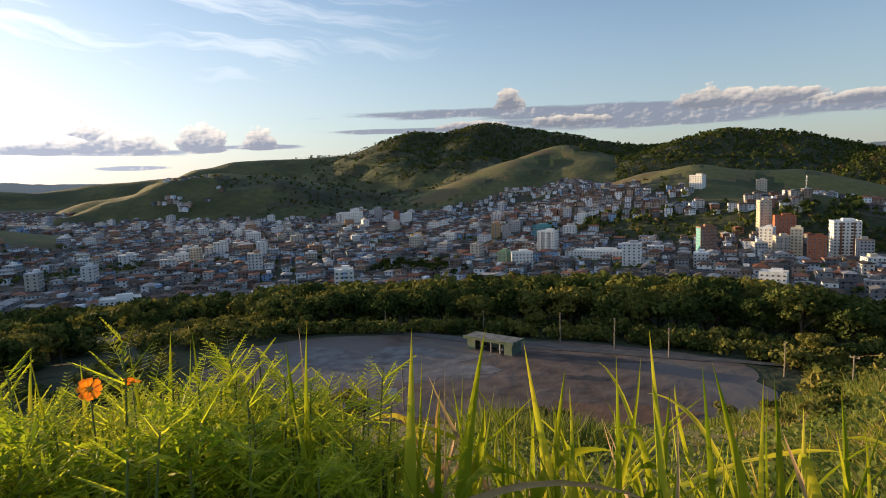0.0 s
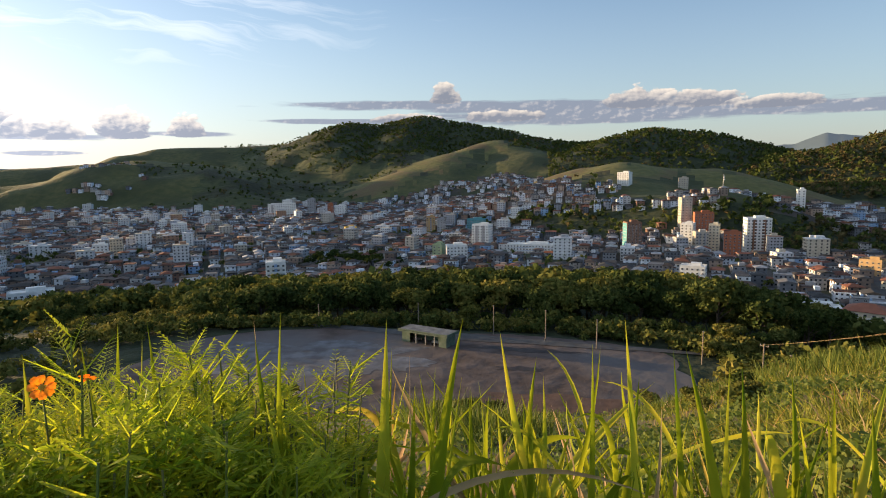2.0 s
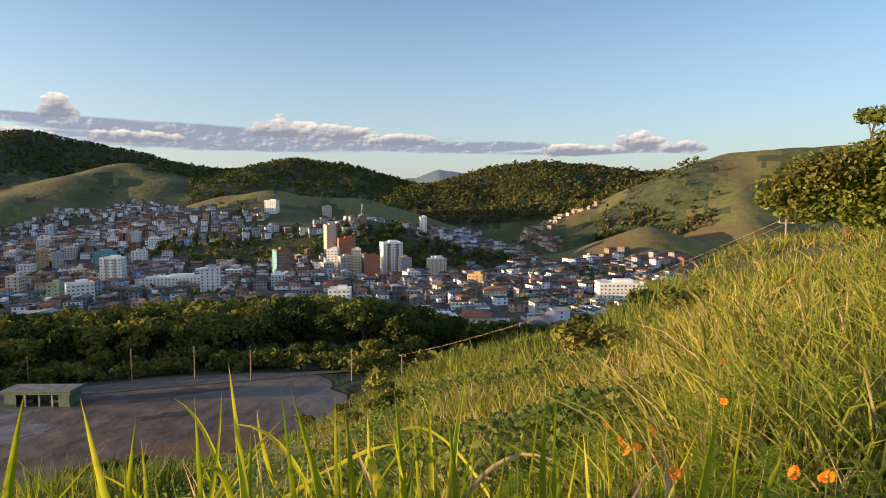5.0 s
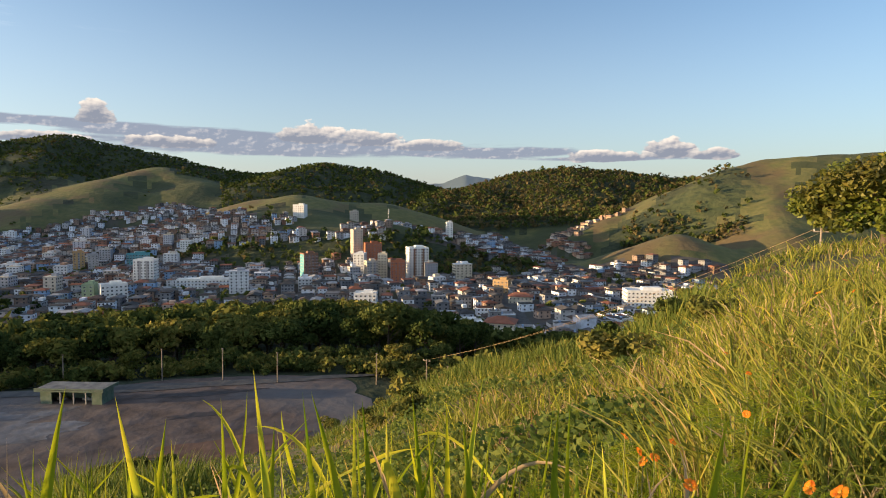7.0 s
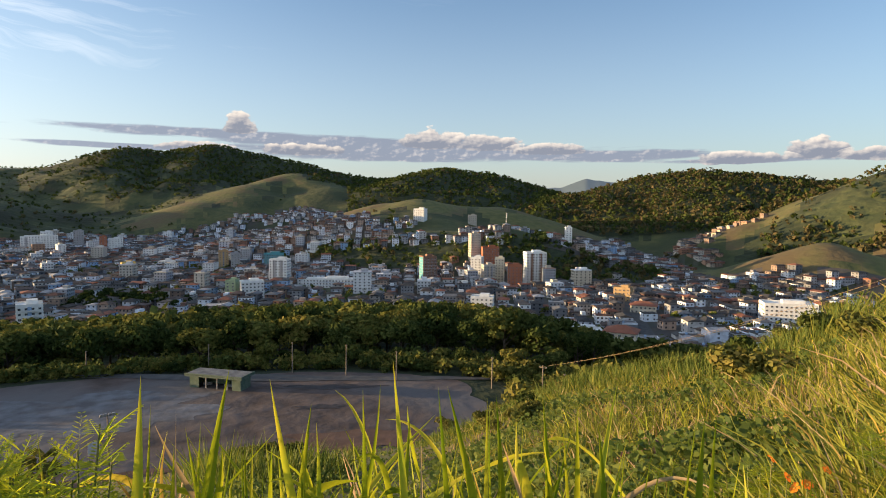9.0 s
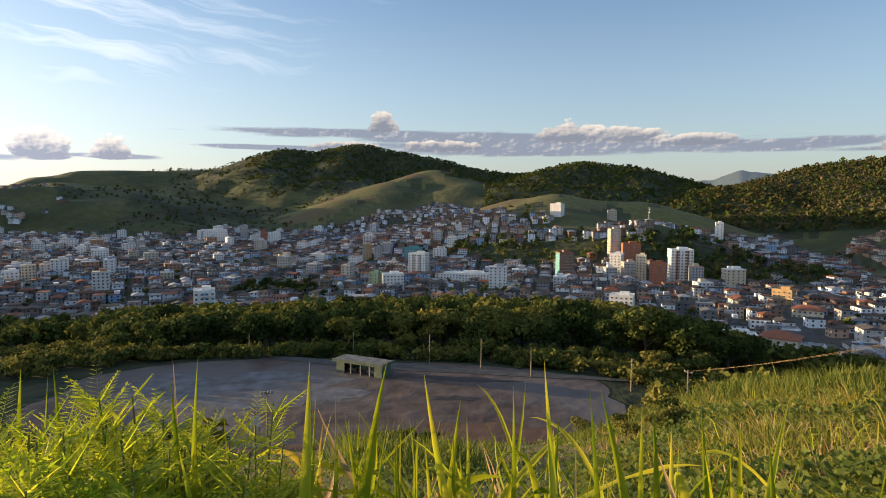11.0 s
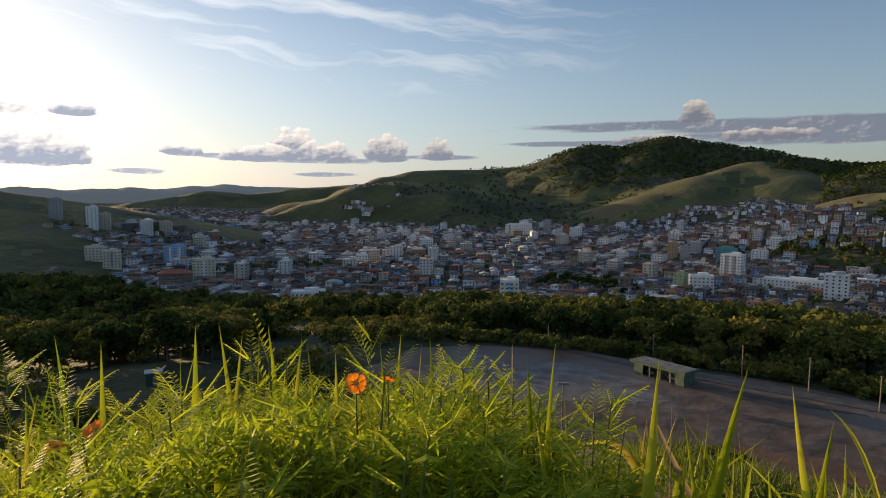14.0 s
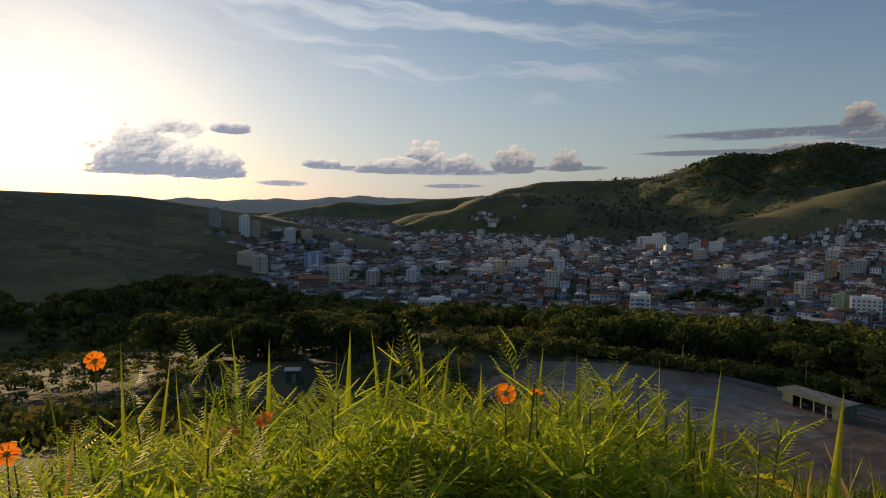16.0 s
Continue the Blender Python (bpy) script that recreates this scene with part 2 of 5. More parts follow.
CREST_MAST_HILL = ("mast_hill", 0.46, 30, [(17, 900, -3.2), (22.8, 880, -2.5), (28.6, 850, -2.2), (31.2, 850, -2.0), (34, 830, -2.8), (36.6, 800, -4.4)])
CREST_WOODED = ("wooded", 0.36, 60, [(36, 1600, .7), (40.4, 1750, 1.5), (42.5, 1700, 2.0), (45, 1700, 2.8), (47.7, 1700, 3.1), (51.8, 1700, 2.8), (54.7, 1700, 2.4), (57, 1700, 2.1), (61, 1700, 2.1)])
CREST_WOODED_FRONT = ("wooded_front", 0.36, 60, [(37, 1300, -1.6), (42, 1250, -1.4), (47, 1250, -1.1), (52, 1300, -.6)])
CREST_GREEN_RIDGE = ("green_ridge", 0.5, 22, [(47.9, 1000, -3.7), (51.9, 1100, -1.3), (54.8, 1180, .05), (57.2, 1230, 1.2), (59.9, 1250, 2.3), (62.1, 1200, 3.3), (64.6, 1250, 3.9), (67, 1250, 4.1), (72, 1300, 4.2), (85, 1300, 4)])
CREST_MOUND = ("mound", 0.42, 16, [(52.4, 850, -4.9), (54.9, 850, -3.6), (57.8, 840, -2.55), (60.5, 840, -3.4), (63.7, 850, -4.9)])
CREST_BROWN_SPUR = ("brown_spur", 0.52, 22, [(64.2, 1250, 3.75), (64.8, 1130, 1.9), (65.4, 1020, 0.0), (66, 930, -1.9), (66.4, 850, -4.0)])
CREST_SUN_HILL = ("sun_hill", 0.2, 60, [(-100, 1000, 2.0), (-80, 1050, 1.4), (-64.6, 1150, 1.0), (-57, 1250, .75), (-51.3, 1350, -.3), (-49.5, 1400, -1.2)])
CREST_SADDLE_HILL = ("saddle_hill", 0.34, 60, [(-43, 3000, -.6), (-37.5, 3000, .35), (-34, 2950, .1), (-30, 3000, .5)])
CREST_KNOLL = ("knoll", 0.30, 30, [(-66, 400, -8.5), (-58, 420, -7.8), (-51, 430, -7.6), (-45, 430, -9.0)])
RIDGES = [CREST_MAIN, CREST_ROUND_SPUR, CREST_TOWN_SPUR, CREST_LOOKOUT, CREST_MAST_HILL, CREST_WOODED, CREST_WOODED_FRONT, CREST_GREEN_RIDGE, CREST_MOUND, CREST_SUN_HILL, CREST_SADDLE_HILL, CREST_KNOLL, CREST_BROWN_SPUR]
FAR_RIDGES = [
    ("far_left", [(-75, .2), (-55, .25), (-52, .6), (-48.5, .38), (-44, .6), (-41, .5), (-36, .9), (-32, .75), (-27, .55), (-20, .6)]),
    ("far_middle", [(22, .8), (30, 1.3), (34, 1.75), (36.3, 2.0), (38.4, 2.72), (40.2, 2.4), (43, 2.2), (50, 1.8), (57, 2.1), (59.5, 2.55), (62, 2.2), (75, 2)]),
]


def polar(az, r, el):
    a = np.radians(az)
    return np.stack([r * np.sin(a), r * np.cos(a), r * np.tan(np.radians(el))], -1)


def crest(x, y, line):
    """The distance to a crest line and the crest's height at the nearest place."""
    pts = np.array([polar(*q) for q in line])
    best, height = np.full(x.shape, 1e9), np.zeros(x.shape)
    for a, b in zip(pts[:-1], pts[1:]):
        ab = b - a
        t = np.clip(((x - a[0]) * ab[0] + (y - a[1]) * ab[1]) / (ab[0] ** 2 + ab[1] ** 2), 0, 1)
        d = np.hypot(x - a[0] - t * ab[0], y - a[1] - t * ab[1])
        near = d < best
        best, height = np.where(near, d, best), np.where(near, a[2] + t * ab[2], height)
    return best, height


def hill_height(x, y, line, slope, rounding):
    """The surface of a hill that falls away on all sides of its crest line."""
    pts = np.array([polar(*q) for q in line])
    top = np.full(x.shape, -1e9)
    for a, b in zip(pts[:-1], pts[1:]):
        ab = b - a
        t = np.clip(((x - a[0]) * ab[0] + (y - a[1]) * ab[1]) / (ab[0] ** 2 + ab[1] ** 2), 0, 1)
        d = np.hypot(x - a[0] - t * ab[0], y - a[1] - t * ab[1])
        top = np.maximum(top, a[2] + t * ab[2] - slope * (np.sqrt(d * d + rounding * rounding) - rounding))
    return top


SLOPE_AZ = [-180, -100, -60, -25, 0, 20, 30, 35, 43, 50.7, 55.7, 59, 62.4, 66.6, 72, 90, 130, 180]
SLOPE_S = [-.12, .15, .34, .40, .40, .40, .34, .285, .245, .205, .168, .13, .065, .04, .03, -.05, -.12, -.12]
FIELD = (3.0, 108.0)


def field_reach(x, y):
    """Under 1 within the levelled sports ground."""
    u, v = (x - FIELD[0]) * 0.966 - (y - FIELD[1]) * -0.259, (x - FIELD[0]) * -0.259 * -1 + (y - FIELD[1]) * 0.966
    return (np.abs(u / 53) ** 2.6 + np.abs(v / 25) ** 2.6) ** (1 / 2.6) + 0.03 * fnoise(x, y, 12, 5, 2)


def valley(x, y):
    """The height of the valley floor: a terrace, then a wooded bank down to the town."""
    r, az = np.hypot(x, y), np.degrees(np.arctan2(x, y))
    reach = 140 + (r - 140) * np.where(r > 140, np.interp(az, [30, 39], [1, 1.6]), 1)
    z = np.interp(reach, [0, 140, 330, 450], [-36, -37, -68, -85])
    return z + np.interp(r, [1200, 2600, 5000], [0, 26, 44])


def ground(x, y):
    """The height of the ground, in metres from the eye."""
    x, y = np.asarray(x, float), np.asarray(y, float)
    r, az = np.hypot(x, y), np.degrees(np.arctan2(x, y))
    base = valley(x, y) + fnoise(x, y, 120, 3, 3) * 1.5 * smooth(150, 400, r)
    total = base
    for name, slope, rounding, line in RIDGES:
        d, z = crest(x, y, line)
        bumps = fnoise(x, y, 330, 11, 4) * 0.12 * np.minimum(d, 350) * smooth(20, 200, d)
        hill = hill_height(x, y, line, slope, rounding) + bumps * (0.8 if name != "sun_hill" else 0.2)
        if name in ("main", "wooded", "town_spur", "green_ridge", "round_spur"):
            hill = hill - (np.abs(fnoise(x, y, 260, 91, 3)) - 0.3) * 34 * smooth(30, 240, d) * smooth(900, 500, d)
        k = 8.0
        total = np.maximum(total, hill) + k * np.exp(-np.abs(total - hill) / k) * 0.35
    s = sum(np.interp(az + o, SLOPE_AZ, SLOPE_S) for o in (-4, -2, 0, 2, 4)) / 5
    edge = np.interp(az, [-60, 20, 35, 50, 60, 72, 100], [90, 80, 70, 48, 44, 60, 80])
    near = -1.55 - s * r - 0.5 * np.maximum(0, r - edge) + fnoise(x, y, 9, 21, 3) * 0.35 * smooth(3, 20, r)
    level = -36 + 0 * r
    flat = smooth(1.35, 1.02, field_reach(x, y))
    total = np.maximum(total, near)
    return total * (1 - flat) + level * flat


def grid_mesh(name, verts, nu, nv, wrap=False):
    idx = np.arange(nu * nv).reshape(nu, nv)
    nxt = np.roll(idx, -1, 0) if wrap else idx[1:]
    cur = idx if wrap else idx[:-1]
    faces = np.stack([cur[:, :-1], cur[:, 1:], nxt[:, 1:], nxt[:, :-1]], -1).reshape(-1, 4)
    me = bpy.data.meshes.new(name)
    me.from_pydata(verts.tolist(), [], faces.tolist())
    me.polygons.foreach_set("use_smooth", np.ones(len(faces), bool))
    return me, faces


azs = np.concatenate([np.arange(-180, -72, 4), np.arange(-72, 80, 0.36), np.arange(80, 180, 4)])
rs = np.concatenate([[0.05], np.geomspace(0.6, 4900, 400)])
GA, GR = np.meshgrid(np.radians(azs), rs, indexing="ij")
GX, GY = GR * np.sin(GA), GR * np.cos(GA)
GZ = ground(GX, GY)
me, faces = grid_mesh("ground", np.stack([GX, GY, GZ], -1).reshape(-1, 3), *GX.shape, wrap=True)
land = tagged(new("ground", me), "rolling green land with a town in its valley", "ground", kind="structure")
for m in (M_PASTURE, M_WOODFLOOR, M_TOWNSOIL, M_SLOPE, M_SCRUB, M_FIELDS, M_SUNLIT_DRYPASTURE):
    me.materials.append(m)


def zone(x, y, z):
    """What covers the ground: 0 pasture, 1 woods, 2 town, 3 weedy slope, 4 scrub, 5 valley fields, 6 dry ridge grass
    coloured as sunlit.
    """
    r, az = np.hypot(x, y), np.degrees(np.arctan2(x, y))
    n = fnoise(x, y, 60, 31, 3)
    up = z - valley(x, y)
    k = np.zeros(x.shape, int)
    k[r < 90] = 3
    start = np.interp(az, [-45, -29, -20, -6, 0, 5, 20, 26, 30, 36, 46, 60], [420, 425, 415, 415, 440, 470, 480, 455, 405, 335, 300, 300]) + n * 14
    k[(r >= 90) & (r < start) & (az > -42) & (up < 25)] = 1
    k[(r >= 120) & (r < 520) & (az <= -42)] = 4
    k[(r >= 120) & (r < 520) & (az <= -42) & (fnoise(x, y, 75, 38, 3) > -0.1)] = 1
    k[(r >= 100) & (r < 520) & (az <= -50) & (np.abs(fnoise(x, y, 140, 39, 2)) < 0.09)] = 0
    edge = np.interp(az, [-50, -45, -40, -32, -22, -12, -6, 0, 4, 11, 15.5, 17, 22, 36, 40, 48, 55, 62], [1000, 2300, 2700, 2100, 1600, 1450, 1500, 1450, 1500, 1600, 1500, 1060, 960, 1250, 1150, 900, 770, 760])
    climb = np.interp(az, [-48, -42, -35, -20, -2, 3, 8, 17, 20, 45, 50, 56], [45, 40, 9, 7, 7, 50, 75, 75, 45, 45, 26, 24])
    k[(r >= start) & (r < edge) & (up < climb) & (az > -46.5 + 4 * n) & (az < 61)] = 2
    d, _ = crest(x, y, RIDGES[5][3])
    d2, _ = crest(x, y, RIDGES[6][3])
    k[((d < 330) | (d2 < 250)) & (az > 35) & (az < 62) & (r > 1150)] = 1
    d3, _ = crest(x, y, RIDGES[0][3])
    k[(d3 < 520 + 260 * n) & (r > 1850) & (az > -6) & (k == 0)] = 1
    k[(k == 0) & (az > -12) & (az < 17) & (r > 1950)] = 4
    k[(k == 0) & (az > -24) & (az < 47) & (r > 900) & (fnoise(x, y, 240, 35, 4) > 0.1)] = 4
    k[(k == 0) & (az < -40) & (fnoise(x, y, 150, 36, 4) > 0.25)] = 4
    k[(k == 0) & (r > 1440) & (az > -18) & (az < 0) & (up < 9)] = 5
    d4, _ = crest(x, y, RIDGES[4][3])
    k[(d4 < 130) & (k == 2) & (n > -0.55) & (r < 870)] = 1
    d6, _ = crest(x, y, RIDGES[7][3])
    bowl = (az > 53) & (az < 64.4) & (r > 880) & (r < 1240) & (d6 > 45) & (up < 175)
    k[bowl] = np.where(n[bowl] + (60 - up[bowl]) / 60 > 0, 1, 4)
    k[(az > 16) & (az < 47) & (r > 1210) & ((k == 0) | (k == 4))] = 1
    # mound, crests and spur take the paler grass painted as sunlit
    d5, _ = crest(x, y, RIDGES[8][3])
    k[(d5 < 85)] = 6
    d7, _ = crest(x, y, CREST_LOOKOUT[3])
    k[(d7 < 95) & (n > -0.75) & (r < 1200)] = 6
    d8, _ = crest(x, y, CREST_TOWN_SPUR[3][:4])
    k[(d8 < 85 + 40 * n) & (k != 2)] = 6
    k[(d6 < 36) & (az > 50) & (az < 66)] = 6
    d9, _ = crest(x, y, CREST_BROWN_SPUR[3])
    k[(d9 < 70) & (az > 63.2)] = 6
    return k


fc = np.stack([GX, GY, GZ], -1).reshape(-1, 3)[faces].mean(1)
# ragged borders between the kinds of cover
wide = smooth(300, 900, np.hypot(fc[:, 0], fc[:, 1])) * 38
cover = zone(fc[:, 0] + wide * fnoise(fc[:, 0], fc[:, 1], 60, 71, 3), fc[:, 1] + wide * fnoise(fc[:, 0], fc[:, 1], 60, 72, 3), fc[:, 2])
me.polygons.foreach_set("material_index", cover)
me.update()



def flat_ring(a, r):
    return np.stack([r * np.sin(np.radians(a)), r * np.cos(np.radians(a)), 0 * a], -1)


for name, line in FAR_RIDGES:
    a = np.arange(line[0][0], line[-1][0], 0.25)
    e = np.interp(a, [q[0] for q in line], [q[1] for q in line])
    R0 = 4300
    top = R0 * np.tan(np.radians(e)) + fnoise(a * 40, a * 0, 60, 7, 3) * 6
    rows = [flat_ring(a, R0 - 500) + np.stack([0 * a, 0 * a, top * 0 - 60], -1), flat_ring(a, R0 - 200) + np.stack([0 * a, 0 * a, top * 0.55 - 20], -1),
            flat_ring(a, R0) + np.stack([0 * a, 0 * a, top], -1), flat_ring(a, R0 + 400) + np.stack([0 * a, 0 * a, top * 0 - 80], -1)]
    me2, _ = grid_mesh("backdrop", np.stack(rows, 1).reshape(-1, 3), len(a), 4)
    me2.materials.append(M_HAZED_FARHILL)
    tagged(new("backdrop_" + name, me2), "distant mountain range on the horizon, glowing blue-grey for haze", "mountain range", kind="structure")


# ---- kit ----
class Soup:
    """Gathers faces of one mesh; a box keeps its corners together."""

    def __init__(self):
        self.v, self.f, self.m = [], [], []

    def add(self, pts, faces, mat=0):
        n = len(self.v)
        self.v.extend(pts)
        for f in faces:
            self.f.append([n + i for i in f])
            self.m.append(mat)

    def box(self, c, z0, size, rot=0.0, mat=0, bottom=False):
        w, d, h = size[0] / 2, size[1] / 2, size[2]
        ca, sa = math.cos(rot), math.sin(rot)
        pts = [(c[0] + x * ca - y * sa, c[1] + x * sa + y * ca, z) for z in (z0, z0 + h) for x, y in ((-w, -d), (w, -d), (w, d), (-w, d))]
        faces = [(0, 1, 5, 4), (1, 2, 6, 5), (2, 3, 7, 6), (3, 0, 4, 7), (4, 5, 6, 7)]
        self.add(pts, faces + ([(3, 2, 1, 0)] if bottom else []), mat)

    def roof(self, c, z0, w, d, rise, rot=0.0, mat=0, hip=True, over=0.5):
        w, d = w / 2 + over, d / 2 + over
        ca, sa = math.cos(rot), math.sin(rot)
        e = min(w, d) * (0.9 if hip else 0.0)
        ridge = [(0, -d + e), (0, d - e)] if d >= w else [(-w + e, 0), (w - e, 0)]
        low = [(-w, -d), (w, -d), (w, d), (-w, d)]
        pts = [(c[0] + x * ca - y * sa, c[1] + x * sa + y * ca, z) for z, ring in ((z0 - 0.12, low), (z0 + 0.06, low), (z0 + rise, ridge)) for x, y in ring]
        faces = [(0, 1, 5, 4), (1, 2, 6, 5), (2, 3, 7, 6), (3, 0, 4, 7), (3, 2, 1, 0)]
        if d >= w:
            faces += [(4, 5, 8), (5, 6, 9, 8), (6, 7, 9), (7, 4, 8, 9)]
        else:
            faces += [(4, 5, 9, 8), (5, 6, 9), (6, 7, 8, 9), (7, 4, 8)]
        self.add(pts, faces, mat)

    def mesh(self, name, mats):
        me = bpy.data.meshes.new(name)
        me.from_pydata(self.v, [], self.f)
        for m in mats:
            me.materials.append(m)
        if len(mats) > 1:
            me.polygons.foreach_set("material_index", self.m)
        me.update()
        return me


def fast_mesh(name, verts, size, mats, smooth_faces=False):
    """A mesh of separate faces of `size` corners each, from an array of corners."""
    n = len(verts)
    me = bpy.data.meshes.new(name)
    me.vertices.add(n)
    me.vertices.foreach_set("co", np.ascontiguousarray(verts, np.float32).ravel())
    me.loops.add(n)
    me.loops.foreach_set("vertex_index", np.arange(n, dtype=np.int32))
    me.polygons.add(n // size)
    me.polygons.foreach_set("loop_start", np.arange(0, n, size, dtype=np.int32))
    me.polygons.foreach_set("loop_total", np.full(n // size, size, np.int32))
    for m in mats:
        me.materials.append(m)
    me.update(calc_edges=True)
    return me


def part(name, data, mat, parent, label="", m=None):
    """Links a bmesh, a Soup or a mesh as one part under a thing."""
    if isinstance(data, Soup):
        data = data.mesh(name, [mat])
    elif isinstance(data, bmesh.types.BMesh):
        me = bpy.data.meshes.new(name)
        data.to_mesh(me)
        data.free()
        me.materials.append(mat)
        data = me
    ob = new(name, data)
    ob.parent = parent
    if m is not None:
        ob.matrix_basis = m
    return tagged(ob, label)


def thing(name, m, label, category, group="", kind=""):
    ob = new(name)
    ob.empty_display_size = 0.3
    ob.matrix_basis = m
    return tagged(ob, label, category, group, kind)


def tube(bm, a, b, r0, r1, sides=7):
    a, b = Vector(a), Vector(b)
    q = (b - a).to_track_quat("Z", "Y").to_matrix()
    rings = []
    for c, r in ((a, r0), (b, r1)):
        rings.append([bm.verts.new(c + q @ Vector((r * math.cos(k * 2 * math.pi / sides), r * math.sin(k * 2 * math.pi / sides), 0))) for k in range(sides)])
    for k in range(sides):
        bm.faces.new((rings[0][k], rings[0][(k + 1) % sides], rings[1][(k + 1) % sides], rings[1][k]))
    bm.faces.new(rings[1])
    return rings


def leaf_cards(rng, pts, outward, size, long=1.7):
    """Small pointed leaves (four corners each) at pts, facing roughly outward."""
    n = len(pts)
    nor = outward + rng.normal(0, 0.75, (n, 3))
    nor /= np.linalg.norm(nor, axis=1)[:, None]
    up = rng.normal(0, 1, (n, 3)) + [0, 0, -0.4]
    u = np.cross(nor, up)
    u /= np.linalg.norm(u, axis=1)[:, None] + 1e-9
    v = np.cross(nor, u)
    s = size * rng.uniform(0.6, 1.4, (n, 1))
    return np.stack([pts - u * s * 0.5 * long, pts - v * s * 0.5 + nor * s * 0.12, pts + u * s * 0.5 * long, pts + v * s * 0.5 + nor * s * 0.12], 1).reshape(-1, 3)


def crown_points(rng, count, width, height, base, lobes=9):
    """Points on the skins of several overlapping lobes, with gaps between them."""
    a = rng.uniform(0, 2 * np.pi, lobes)
    q = np.sqrt(rng.uniform(0, 1, lobes)) * width * 0.33
    c = np.stack([q * np.cos(a), q * np.sin(a), base + height * rng.uniform(0.3, 0.8, lobes)], 1)
    c[0] = [0, 0, base + height * 0.72]
    rad = width * rng.uniform(0.17, 0.3, lobes)
    k = rng.choice(lobes, count, p=rad ** 2 / (rad ** 2).sum())
    d = rng.normal(0, 1, (count, 3))
    d[:, 2] = np.abs(d[:, 2]) * 0.9 - 0.35
    d /= np.linalg.norm(d, axis=1)[:, None]
    reach = rng.uniform(0.72, 1.08, (count, 1)) * rad[k][:, None]
    return c[k] + d * reach * [1, 1, 0.72], d


# ---- more surfaces ----
M_LEAF = material("broad_leaves", (0.036, 0.056, 0.014), (0.075, 0.092, 0.024), 1.2, 0.95, 0, None, 0.35, 0.30, translucent=0.2, spec=0.08)
M_LEAF_OLIVE = material("olive_leaves", (0.085, 0.10, 0.022), (0.15, 0.14, 0.034), 1.2, 0.95, 0, None, 0.25, 0.30, translucent=0.25, spec=0.08)
M_LEAF_DRY = material("dry_olive_leaves", (0.075, 0.066, 0.028), (0.12, 0.096, 0.042), 1.2, 0.95, 0, None, 0.2, 0.30, translucent=0.2, spec=0.08)
M_LEAF_RUST = material("rusty_leaves", (0.11, 0.06, 0.03), (0.15, 0.09, 0.045), 1.2, 0.7, 0, None, 0.1, 0.25, translucent=0.2)
M_BARK = material("bark", (0.10, 0.075, 0.055), (0.06, 0.045, 0.035), 0.4, 0.95, 0.6)
M_GLASS = material("window_glass", (0.02, 0.025, 0.03), (0.035, 0.04, 0.05), 2.0, 0.12, spec=0.6)
M_FRAME = material("window_frame", (0.55, 0.55, 0.53), (0.45, 0.45, 0.44), 0.4, 0.5)
M_CONCRETE = material("concrete", (0.34, 0.33, 0.31), (0.24, 0.235, 0.225), 1.5, 0.9, 0.3)
M_METAL = material("galvanised_metal", (0.32, 0.33, 0.34), (0.24, 0.25, 0.26), 0.6, 0.45, metal=0.6)
M_WOOD = material("weathered_wood", (0.16, 0.13, 0.10), (0.24, 0.20, 0.16), 0.25, 0.9, 0.4)
M_ASPHALT = material("asphalt", (0.055, 0.055, 0.057), (0.085, 0.083, 0.08), 2.5, 0.9, 0.2)


def palette(name, colours, rough=0.9, by="island", stain=0.25):
    """Plain-painted surfaces, each one of several colours, with stains."""
    m = bpy.data.materials.new(name)
    m.use_nodes = True
    n, l = m.node_tree.nodes, m.node_tree.links
    p = n["Principled BSDF"]
    p.inputs["Roughness"].default_value = rough
    p.inputs["Specular IOR Level"].default_value = 0.25
    geo = n.new("ShaderNodeNewGeometry")
    pick = n.new("ShaderNodeObjectInfo").outputs["Random"] if by == "object" else geo.outputs["Random Per Island"]
    ramp = n.new("ShaderNodeValToRGB")
    ramp.color_ramp.interpolation = "CONSTANT"
    while len(ramp.color_ramp.elements) < len(colours):
        ramp.color_ramp.elements.new(0.5)
    for i, c in enumerate(colours):
        ramp.color_ramp.elements[i].position = i / len(colours)
        ramp.color_ramp.elements[i].color = (*c, 1)
    l.new(pick, ramp.inputs[0])
    tex = n.new("ShaderNodeTexNoise")
    tex.inputs["Scale"].default_value, tex.inputs["Detail"].default_value = 0.5, 6
    l.new(geo.outputs["Position"], tex.inputs["Vector"])
    rng_ = n.new("ShaderNodeMapRange")
    rng_.inputs[1].default_value, rng_.inputs[2].default_value = 0.35, 0.7
    rng_.inputs[3].default_value, rng_.inputs[4].default_value = 1.0, 1.0 - stain
    l.new(tex.outputs["Fac"], rng_.inputs[0])
    mul = n.new("ShaderNodeMixRGB")
    mul.blend_type, mul.inputs[0].default_value = "MULTIPLY", 1.0
    l.new(ramp.outputs[0], mul.inputs[1])
    l.new(rng_.outputs[0], mul.inputs[2])
    l.new(mul.outputs[0], p.inputs["Base Color"])
    return m


